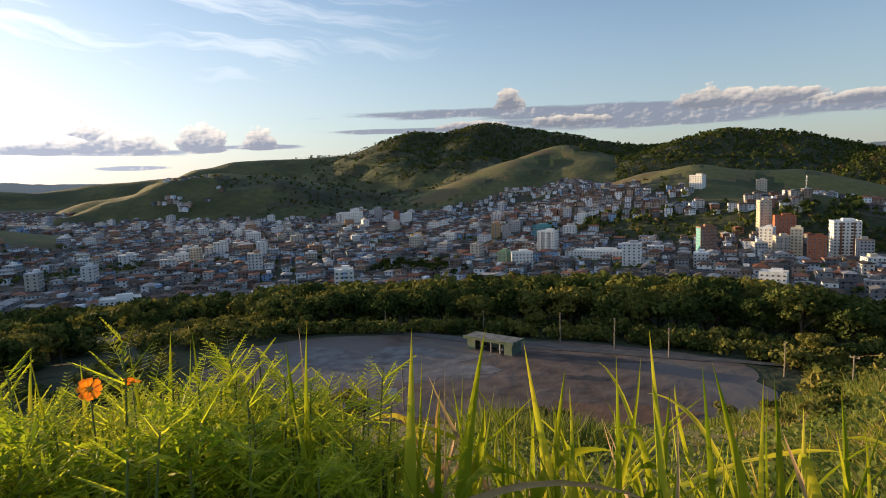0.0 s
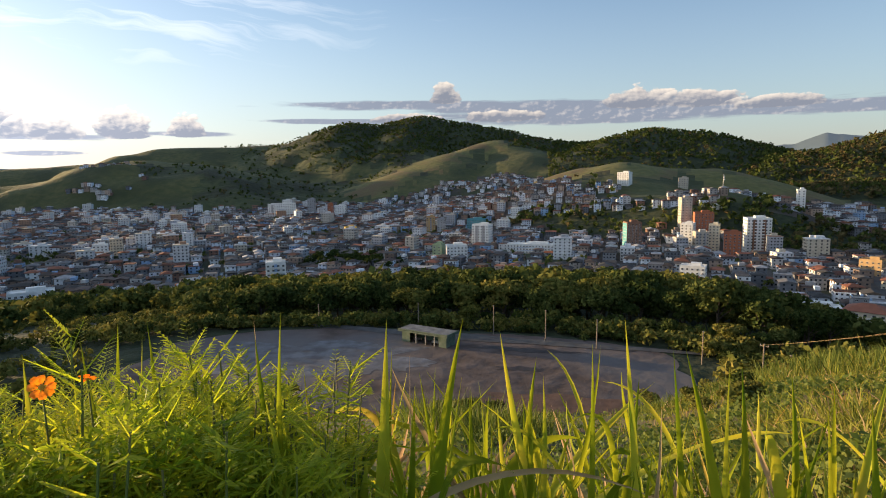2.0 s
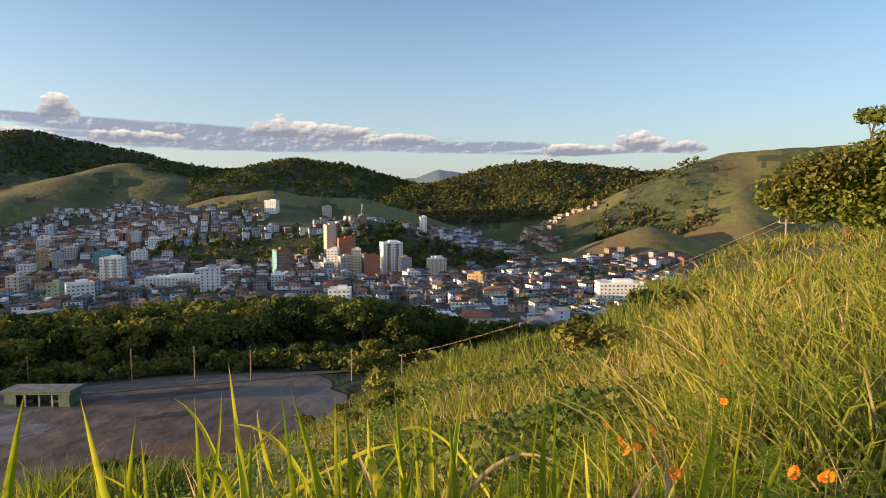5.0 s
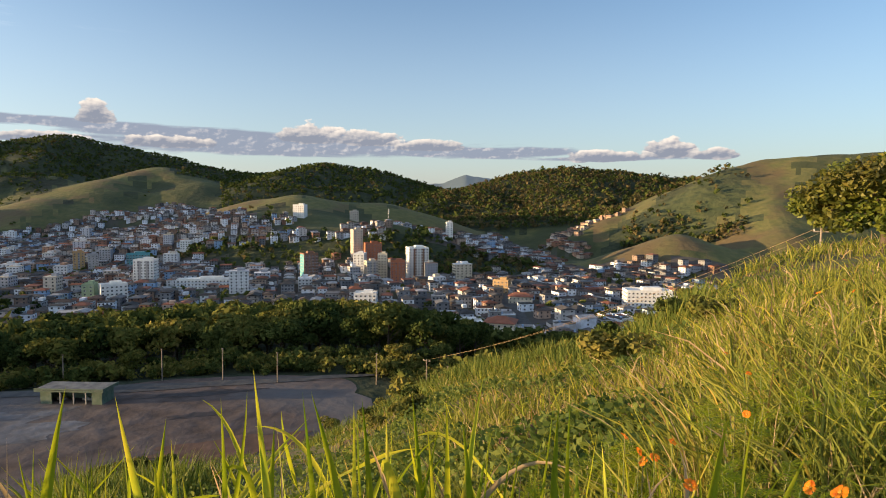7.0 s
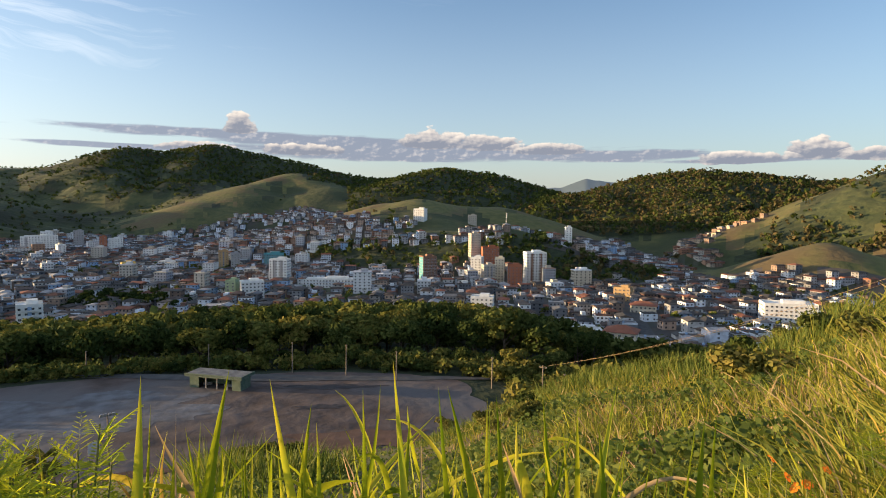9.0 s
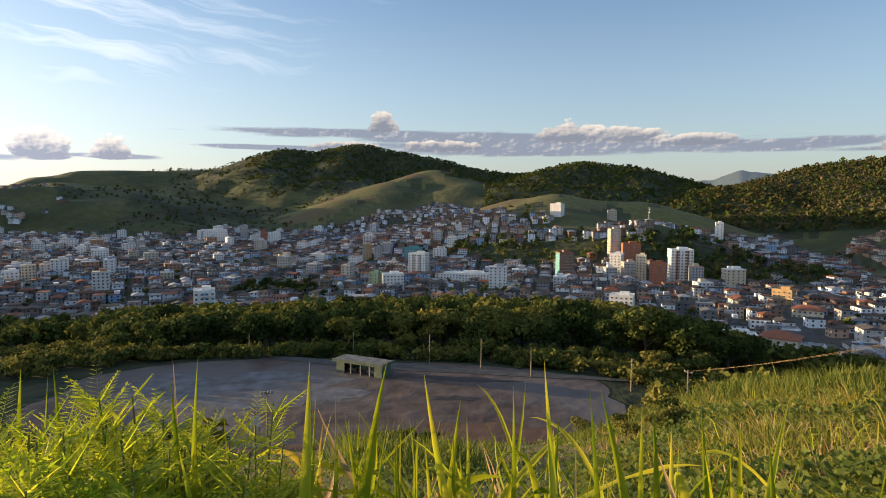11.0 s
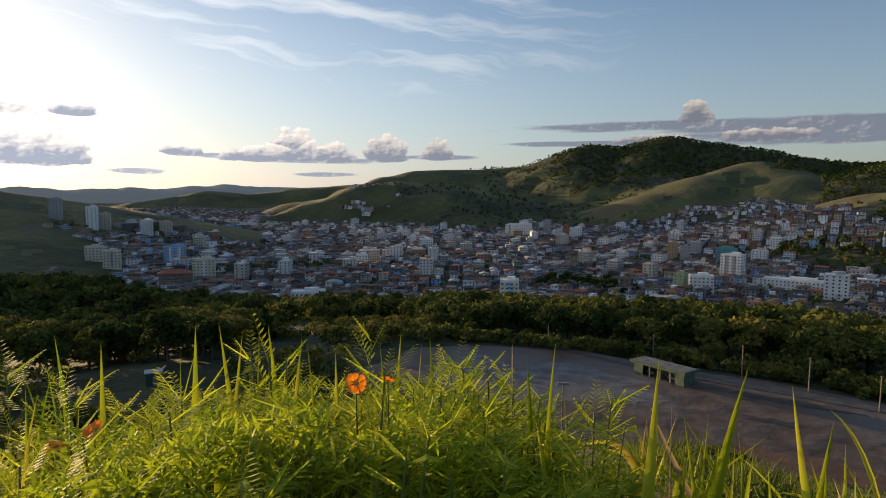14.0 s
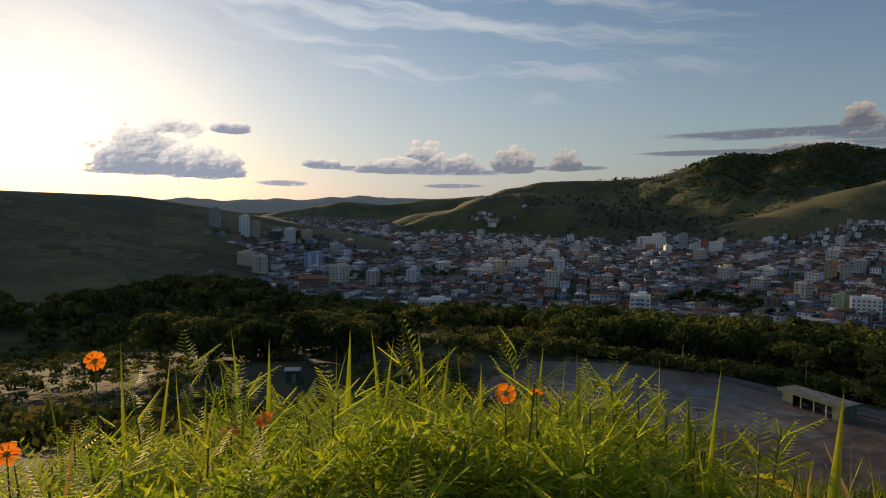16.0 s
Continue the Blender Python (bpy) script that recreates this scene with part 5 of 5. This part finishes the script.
clump(-0.10, 1.05, [(-0.07, 1.13, -0.28, .026), (-0.25, 1.04, -0.24, .014), (-0.31, 1.11, -0.29, .020), (-.02, 1.1, -.40, .02)], 7, 1)
clump(0.16, 1.05, [(0.07, 1.08, -0.27, .024), (0.14, 1.09, -0.30, .018), (0.24, 1.20, -0.39, .02), (0.2, 1.1, -.42, .02)], 7, 2)
clump(0.37, 1.00, [(0.34, 0.99, -0.26, .022), (0.29, 1.01, -0.31, .016), (0.43, 0.99, -0.32, .02), (0.41, 1.08, -0.40, .018)], 7, 3)
clump(0.55, 0.90, [(0.42, 0.93, -0.30, .018), (0.53, 0.98, -0.35, .02), (0.52, 0.93, -0.33, .02), (0.59, 0.82, -0.36, .022)], 5, 4)
clump(0.90, 0.62, [(0.84, 0.74, -0.35, .022), (0.93, 0.46, -0.31, .03), (0.95, 0.43, -0.31, .03), (0.93, 0.79, -0.37, .02)], 4, 5)
clump(-0.58, 1.18, [(-0.56, 1.28, -0.30, .022), (-0.63, 1.15, -0.30, .018), (-0.72, 1.00, -0.27, .02), (-.5, 1.2, -.42, .022)], 6, 6)
clump(-1.03, 1.14, [(-1.04, 1.16, -0.28, .022), (-1.08, 1.13, -0.28, .02), (-0.94, 1.11, -0.28, .02), (-1.1, 1.1, -.33, .02)], 6, 7)
clump(-1.45, 0.86, [(-1.51, 0.82, -0.30, .022), (-1.44, 0.90, -0.34, .02), (-1.38, .95, -.4, .02), (-1.6, .7, -.36, .02)], 6, 8)
clump(-0.33, 1.0, [(-0.36, 0.98, -0.36, .02), (-0.28, 1.02, -0.38, .022), (-.42, 1.05, -.40, .02)], 8, 9)
clump(0.72, 0.8, [(0.70, 0.86, -0.38, .02), (0.75, 0.75, -0.42, .022)], 6, 10)
clump(-0.85, 1.12, [(-0.80, 1.12, -0.29, .022), (-0.87, 1.10, -0.26, .020), (-0.76, 1.2, -0.34, .022)], 5, 11)
clump(-1.26, 0.98, [(-1.22, 1.0, -0.30, .022), (-1.29, 0.95, -0.28, .02), (-1.32, 0.9, -0.35, .022)], 5, 12)

# the thicket of blades between them
N = 620
az = np.where(frng.random(N) < 0.34, frng.uniform(-70, -15, N), frng.uniform(-15, 66, N))
rr = frng.uniform(0.95, 2.6, N)
bx, by = rr * np.sin(np.radians(az)), rr * np.cos(np.radians(az))
top = -rr * np.tan(np.radians(np.interp(az, [-70, -15, 0, 30, 45, 66], [23, 24, 24.5, 25.5, 27, 27]) + frng.normal(0, 2.7, N)))
base = np.stack([bx, by, top - frng.uniform(0.3, 0.7, N)], 1)
tip = np.stack([bx + frng.normal(0, 0.2, N), by + frng.normal(0, 0.13, N), top], 1)
v, f = strips(base, tip, frng.uniform(0.010, 0.040, N), frng.normal(0, 0.06, (N, 3)), 6, 0.3, frng.uniform(-3.1, 3.1, N))
kinds = np.repeat(frng.choice(3, N, p=[0.56, 0.24, 0.20]), 12)
tagged(new("tall_grass", shared_mesh("tall_grass", v, f, [M_GRASS, M_GRASS_YELLOW, M_DRY], kinds)), "thick tall grass with green and yellow blades", "grass", kind="stuff")
# blades that bend over in the foreground
N = 70
az = frng.uniform(-66, 50, N)
rr = frng.uniform(0.95, 1.7, N)
bx, by = rr * np.sin(np.radians(az)), rr * np.cos(np.radians(az))
top = -rr * np.tan(np.radians(frng.uniform(19, 27, N)))
base = np.stack([bx, by, top - 0.3], 1)
tip = np.stack([bx + frng.normal(0, 0.28, N), by + frng.normal(0, 0.15, N), top - frng.uniform(0, 0.2, N)], 1)
sag = np.stack([frng.normal(0, .05, N), frng.normal(0, .05, N), frng.uniform(0.08, 0.22, N)], 1)
v, f = strips(base, tip, frng.uniform(0.014, 0.034, N), sag, 10, 0.3, frng.uniform(-3.1, 3.1, N))
kinds = np.repeat(frng.choice(3, N, p=[0.55, 0.25, 0.2]), 20)
tagged(new("bent_grass", shared_mesh("bent_grass", v, f, [M_GRASS, M_GRASS_YELLOW, M_DRY], kinds)), "arching grass blades bent over the thicket", "grass", kind="stuff")

# the grassy hillside: tufts of coarse blades, nearer ones thicker
NT = 5600
az = np.where(frng.random(NT) < 0.92, frng.uniform(26, 84, NT), frng.uniform(-70, 26, NT))
rr = np.where(az > 26, 1.7, 6.0) * (42 ** frng.uniform(0, 1, NT))
tx_, ty_ = rr * np.sin(np.radians(az)), rr * np.cos(np.radians(az))
patch = fnoise(tx_, ty_, 5, 51, 3)
keep = (rr < 85) & (field_reach(tx_, ty_) > 1.12) & (patch > np.interp(rr, [3, 7], [-0.6, -0.4]))
tx_, ty_, rr, patch, az = tx_[keep], ty_[keep], rr[keep], patch[keep], az[keep]
PER = 9
tall = np.clip(0.62 + 0.4 * patch, 0.2, 1.2) * np.interp(rr, [2, 4, 60], [0.8, 1.0, 1.7]) * np.interp(az, [-20, 24, 40], [0.6, 0.6, 1.0])
tall = np.repeat(tall, PER) * frng.uniform(0.45, 1.15, len(tx_) * PER)
R2, P2 = np.repeat(rr, PER), np.repeat(patch, PER)
N = len(R2)
spread = frng.normal(0, 1, (N, 2))
bx, by = np.repeat(tx_, PER) + spread[:, 0] * 0.05 * (1 + R2 / 12), np.repeat(ty_, PER) + spread[:, 1] * 0.05 * (1 + R2 / 12)
base = np.stack([bx, by, ground(bx, by) - 0.05], 1)
tip = base + np.stack([spread[:, 0] * 0.34 * tall, spread[:, 1] * 0.34 * tall, tall * frng.uniform(0.6, 1.0, N)], 1)
sag = np.stack([spread[:, 0] * -.06, spread[:, 1] * -.06, frng.uniform(0.05, 0.5, N) * tall], 1)
v, f = strips(base, tip, frng.uniform(0.010, 0.028, N) * np.interp(R2, [2, 8, 70], [0.9, 1.2, 4.6]), sag, 3, 0.25, frng.uniform(-3.1, 3.1, N))
kinds = np.repeat(np.where(P2 > 0.3, frng.choice(3, N, p=[.84, .11, .05]), frng.choice(3, N, p=[.60, .18, .22])), 6)
tagged(new("hillside_grass", shared_mesh("hillside_grass", v, f, [M_HILLGRASS, M_GRASS_YELLOW, M_DRY], kinds)), "tussocky sunlit grass covering the hillside", "grass", kind="stuff")

# stands of reed-like grass further down
NT, PER = 2600, 8
az, rr = frng.uniform(2, 60, NT), frng.uniform(15, 66, NT)
tx_, ty_ = rr * np.sin(np.radians(az)), rr * np.cos(np.radians(az))
stand = fnoise(tx_, ty_, 13, 57, 3)
keep = (stand > -0.05) & (field_reach(tx_, ty_) > 1.12)
tx_, ty_, stand = tx_[keep], ty_[keep], stand[keep]
N = len(tx_) * PER
spread = frng.normal(0, 1, (N, 2))
bx, by = np.repeat(tx_, PER) + spread[:, 0] * 0.28, np.repeat(ty_, PER) + spread[:, 1] * 0.28
tall = np.repeat(np.clip(1.0 + 1.1 * stand, 0.8, 2.2), PER) * frng.uniform(0.6, 1.1, N)
base = np.stack([bx, by, ground(bx, by) - 0.05], 1)
tip = base + np.stack([spread[:, 0] * 0.25 * tall, spread[:, 1] * 0.25 * tall, tall], 1)
v, f = strips(base, tip, frng.uniform(0.04, 0.085, N), np.stack([0 * tall, 0 * tall, 0.25 * tall], 1), 2, 0.25, frng.uniform(-3.1, 3.1, N))
tagged(new("reed_grass", shared_mesh("reed_grass", v, f, [M_HILLGRASS, M_WEED], np.repeat(frng.choice(2, N, p=[.25, .75]), 4))), "stands of tall reed-like grass on the lower slope", "grass", kind="stuff")

# low leafy weeds on the hillside
N = 90000
az = np.where(frng.random(N) < 0.72, frng.uniform(24, 84, N), frng.uniform(-65, 24, N))
rr = 2.2 * (38 ** frng.uniform(0, 1, N))
bx, by = rr * np.sin(np.radians(az)), rr * np.cos(np.radians(az))
weeds = fnoise(bx, by, 4, 61, 3)
keep = (weeds > 0.0) & (rr < 80) & (field_reach(bx, by) > 1.15)
bx, by, rr, weeds = bx[keep], by[keep], rr[keep], weeds[keep]
lift = np.clip(weeds + 0.12, 0.02, 0.9) * np.interp(rr, [2, 6, 50], [0.5, 0.8, 0.8]) * frng.uniform(0.5, 1.05, len(bx))
pts = np.stack([bx, by, ground(bx, by) + lift], 1)
cards = leaf_cards(frng, pts, np.tile([0.0, -0.3, 0.8], (len(bx), 1)), 1.0)
cards = pts.repeat(4, 0) + (cards - pts.repeat(4, 0)) * (0.040 * np.interp(rr, [2, 8, 70], [1, 1.5, 5.0])).repeat(4)[:, None]
tagged(new("leafy_weeds", fast_mesh("leafy_weeds", cards, 4, [M_WEED])), "low leafy green weeds among the hillside grass", "weeds", kind="stuff")


def herb_proto(seed, height):
    """A feathery wild cosmos: branching stems and finely cut leaves."""
    r = np.random.default_rng(seed)
    g = thing("cosmos_plant", pose(0, 0, -500), "feathery green wild cosmos plant on the slope", "plant", "wild cosmos plants")
    bm = bmesh.new()
    cards = []
    for k in range(9):
        a, q = r.uniform(0, 6.28), r.uniform(0.05, 0.26)
        end = np.array([q * math.cos(a), q * math.sin(a), height * r.uniform(0.86, 1.0)])
        start = end * [0.3, 0.3, 0.25]
        tube(bm, start, end, 0.004, 0.0018, 5)
        for j in range(14):
            s = 1.0 - 0.42 * r.uniform(0, 1) ** 1.3
            p = start + (end - start) * s
            b = r.uniform(0, 6.28)
            out = np.array([math.cos(b), math.sin(b), r.uniform(0.15, 0.9)])
            out /= np.linalg.norm(out)
            length = r.uniform(0.045, 0.095)
            sidev = np.cross(out, [0, 0, 1])
            sidev /= np.linalg.norm(sidev)
            rib = np.cross(out, sidev) * 0.0012
            cards += [p - rib, p + rib, p + out * length + rib * 0.3, p + out * length - rib * 0.3]
            for m in range(8):
                c = p + out * length * (m + 1) / 8
                for sg in (-1, 1):
                    way_ = out * 0.7 + sidev * sg * 0.75
                    ll, ww = length * 0.44 * (1.1 - m / 9), 0.0026
                    e = c + way_ * ll + np.array([0, 0, -0.2 * ll])
                    nrm = np.cross(way_, [0.1, 0.1, 1])
                    nrm = nrm / np.linalg.norm(nrm) * ww
                    mid = (c + e) / 2
                    cards += [c, mid - nrm, e, mid + nrm]
    part("stem", bm, M_STEM, g)
    part("foliage", fast_mesh("foliage", np.array(cards), 4, [M_HERB]), M_HERB, g)
    return g


HERBS = [herb_proto(k, 1.0) for k in (1, 2, 3, 4)]


def herb(x, y, top):
    z = float(ground(x, y))
    s = (top - z)
    ob = copy_thing(HERBS[frng.integers(0, 4)], pose(0, 0, 0))
    ob.matrix_basis = pose(x, y, z, 0, 0, frng.uniform(0, 360)) @ Matrix.Diagonal((1.0, 1.0, s, 1))


for k in range(118):
    a = frng.uniform(-74, -13)
    r0 = frng.uniform(0.95, 2.3)
    e = np.interp(a, [-74, -45, -25, -13], [18, 16.5, 16.5, 20]) + 0.6 + abs(frng.normal(0, 2.0)) + (1.2 if r0 < 1.2 else 0)
    herb(r0 * math.sin(radians(a)), r0 * math.cos(radians(a)), -r0 * math.tan(radians(e)))
for k in range(22):
    a, r0 = frng.uniform(38, 76), frng.uniform(1.5, 5)
    x, y = r0 * math.sin(radians(a)), r0 * math.cos(radians(a))
    herb(x, y, float(ground(x, y)) + frng.uniform(0.5, 0.9))
for k in range(46):
    a, r0 = frng.uniform(-58, -12), frng.uniform(1.0, 1.5)
    herb(r0 * math.sin(radians(a)), r0 * math.cos(radians(a)), -r0 * math.tan(radians(frng.uniform(17.5, 23))))
# fine foliage that fills the thicket of herbs
N = 34000
az, rr = frng.uniform(-76, -9, N), frng.uniform(0.95, 2.2, N)
lobes = fnoise(az, rr * 25, 5.5, 66, 3) * 2.2
top = np.interp(az, [-76, -45, -25, -16, -9], [19.5, 18.5, 18.8, 22, 26]) - lobes + np.abs(frng.normal(0, 1, N)) * 3.5 + 0.8
pts = np.stack([rr * np.sin(np.radians(az)), rr * np.cos(np.radians(az)), -rr * np.tan(np.radians(top))], 1)
cards = leaf_cards(frng, pts, np.tile([0.0, -0.4, 0.7], (N, 1)), 0.0050, 7.0)
tagged(new("herb_thicket", fast_mesh("herb_thicket", cards, 4, [M_HERB])), "fine feathery green foliage crowding the slope's edge", "plants", kind="stuff")
for x, y, t in ((-0.30, 1.15, -.36), (-1.42, 1.0, -.4), (-0.72, 1.05, -.31), (-.2, 1.2, -.42), (-1.0, 1.2, -.44)):
    herb(x, y, t)
for o in HERBS:
    for c in list(o.children_recursive) + [o]:
        bpy.data.objects.remove(c)


def petal_mesh():
    s = Soup()
    w = (0.0, 0.55, 0.95, 1.0, 0.72)
    pts = []
    for i, q in enumerate(w):
        t = i / 4
        for k in (-1, 0, 1):
            pts.append((k * q * 0.0095, 0.006 + 0.024 * t, 0.006 * math.sin(t * 2.2) - abs(k) * 0.0015))
    faces = [(3 * i + k, 3 * i + k + 1, 3 * i + k + 4, 3 * i + k + 3) for i in range(4) for k in range(2)]
    s.add(pts, faces)
    return s.mesh("petal", [M_PETAL])


PETAL = petal_mesh()


def disc_mesh():
    bm = bmesh.new()
    bmesh.ops.create_icosphere(bm, subdivisions=2, radius=0.0075)
    for q in bm.verts:
        q.co.z *= 0.6
    me = bpy.data.meshes.new("flower_centre")
    bm.to_mesh(me)
    me.materials.append(M_DISC)
    return me


DISC = disc_mesh()


def cosmos(x, y, z, tilt, turn, size=1.0):
    """An orange flower on its own slender stem."""
    gz = float(ground(x, y))
    g = thing("cosmos_flower", pose(x, y, gz), "bright orange cosmos flower on a slender green stem", "flower", "orange cosmos flowers")
    bm = bmesh.new()
    h = z - gz
    tube(bm, (0.04, 0.02, 0), (0.01, 0.01, h * 0.6), 0.003, 0.0022, 6)
    tube(bm, (0.01, 0.01, h * 0.6), (0, 0, h), 0.0022, 0.0015, 6)
    part("stem", bm, M_STEM, g)
    head = part("flower_head", DISC, None, g, "brown flower centre", pose(0, 0, h, tilt, 0, turn) @ Matrix.Diagonal((size * 0.66, size * 0.66, size * 0.66, 1)))
    for k in range(8):
        part("petal", PETAL, None, head, "", pose(0, 0, 0, frng.uniform(-14, 10), 0, k * 45 + frng.uniform(-6, 6)))


cosmos(-1.53, 0.77, -0.34, 62, 55, 1.15)
cosmos(-1.10, 0.86, -0.43, 35, 20)
cosmos(-1.21, 0.87, -0.48, 10, 40)
cosmos(-0.61, 0.98, -0.33, 55, 20)
cosmos(-1.48, 0.56, -0.47, 55, 80, 1.2)
cosmos(-0.57, 1.04, -0.34, 30, 200, .8)
for x, y, z in ((1.66, 1.19, -0.75), (1.52, 1.02, -0.74), (3.48, 1.68, -0.95), (4.62, 1.78, -0.58), (4.68, 1.64, -0.48), (4.7, 1.59, -0.55), (4.31, 2.26, -1.07), (1.41, 0.52, -0.59), (1.34, 0.76, -0.66), (1.23, 0.40, -0.50), (1.7, 1.1, -0.8), (1.9, 1.3, -.9), (2.2, 1.35, -.95), (2.5, 1.2, -.85)):
    cosmos(x, y, max(z, float(ground(x, y)) + 0.3), frng.uniform(10, 60), frng.uniform(0, 360), 0.85)


def boulder(x, y, size):
    g = thing("boulder", pose(x, y, float(ground(x, y)) + size * 0.2, 0, 0, 30), "rough reddish boulder half hidden in grass", "boulder")
    bm = bmesh.new()
    bmesh.ops.create_icosphere(bm, subdivisions=4, radius=size)
    for q in bm.verts:
        k = noise.fractal(q.co * (1.6 / size), 1.0, 2.0, 4)
        q.co *= 1 + 0.28 * k
        q.co.z *= 1.25
    part("rock", bm, M_STONE, g)


boulder(5.1, 5.2, 0.36)


def hill_tree(x, y):
    """The leafy tree that overhangs the slope."""
    r = np.random.default_rng(90)
    z = float(ground(x, y))
    g = thing("tree", pose(x, y, z, 0, 0, -71) @ Matrix.Diagonal((1.25, 1.25, 1.1, 1)), "leafy green tree with yellowing leaves on the slope", "tree")
    bm = bmesh.new()
    tube(bm, (0, 0, -0.5), (0.1, 0.1, 2.2), 0.24, 0.17, 9)
    centres = [(-2.6, 0.6, 3.2, 1.5), (-1.0, -0.5, 4.2, 1.7), (0.8, 0.4, 4.6, 1.8), (-1.8, 0.2, 1.9, 1.3), (2.2, 0, 3.6, 1.7), (0.2, 0.6, 2.6, 1.5), (2.0, .2, 5.6, 1.3), (1.0, .1, 7.2, .8), (-3.4, 0.1, 2.5, .8), (0.9, -.6, 1.6, 1.2), (4.2, .3, 4.4, 1.8), (4.6, -.3, 2.4, 1.7), (3.4, .4, 6.2, 1.3)]
    pts, out = [], []
    for cx, cy, cz, rad in centres:
        tube(bm, (0.1, 0.1, 2.0), (cx, cy, cz), 0.10, 0.03, 6)
        for k in range(5):
            d = r.normal(0, 1, 3)
            d /= np.linalg.norm(d)
            tube(bm, (cx * .8, cy * .8, 2.0 + (cz - 2) * .8), tuple(np.array((cx, cy, cz)) + d * rad * .8), 0.03, 0.01, 4)
        n = int(1100 * rad * rad / 2)
        d = r.normal(0, 1, (n, 3))
        d /= np.linalg.norm(d, axis=1)[:, None]
        c2 = np.array((cx, cy, cz)) + d * rad * r.uniform(0.45, 1.1, (n, 1)) * [1.15, 1, 0.62]
        pts.append(c2)
        out.append(d * 0.5 + [0, 0, 0.6])
    part("trunk", bm, M_BARK, g)
    pts, out = np.concatenate(pts), np.concatenate(out)
    part("crown", fast_mesh("crown", leaf_cards(r, pts, out, 0.17, 1.9), 4, [M_LEAF_HILL]), M_LEAF_HILL, g)


M_LEAF_HILL = material("sunlit_leaves", (0.10, 0.14, 0.02), (0.17, 0.19, 0.03), 0.6, 0.5, 0, (0.13, 0.12, 0.025), 0.0, 0.3, translucent=0.4)
hill_tree(43.9, 13.6)


def utility_pole(x, y, top):
    z = float(ground(x, y))
    g = thing("utility_pole", pose(x, y, z, 0, 0, -60), "weathered wooden utility pole with a crossarm", "pole", "utility poles")
    h = top - z
    bm = bmesh.new()
    tube(bm, (0, 0, -0.6), (0, 0, h), 0.16, 0.11, 9)
    part("shaft", bm, M_WOOD, g)
    s = Soup()
    s.box((0, 0.12), h - 0.5, (1.5, 0.1, 0.12), bottom=True)
    part("crossarm", s, M_WOOD, g)
    for k in (-0.65, 0.65):
        bm = bmesh.new()
        tube(bm, (k, 0.12, h - 0.4), (k, 0.12, h - 0.18), 0.05, 0.04, 8)
        part("insulator", bm, P_WHITE, g)


utility_pole(70, 27.4, -2.2)
utility_pole(64, 92, -29.5)
for k in (-0.65, 0.65):
    cu = bpy.data.curves.new("power_line", "CURVE")
    cu.dimensions, cu.bevel_depth, cu.bevel_resolution = "3D", 0.017, 1
    sp = cu.splines.new("POLY")
    sp.points.add(24)
    a, b = Vector((70 + k * .5, 27.4 + k * 1.2, -2.4)), Vector((64 + k, 92, -29.7))
    for i in range(25):
        t = i / 24
        q = a.lerp(b, t)
        sp.points[i].co = (q.x, q.y, q.z - 3.2 * 4 * t * (1 - t) * 0.5, 1)
    cu.materials.append(M_DRY)
    tagged(new("power_line", cu), "thin sagging power line between utility poles", "cable")
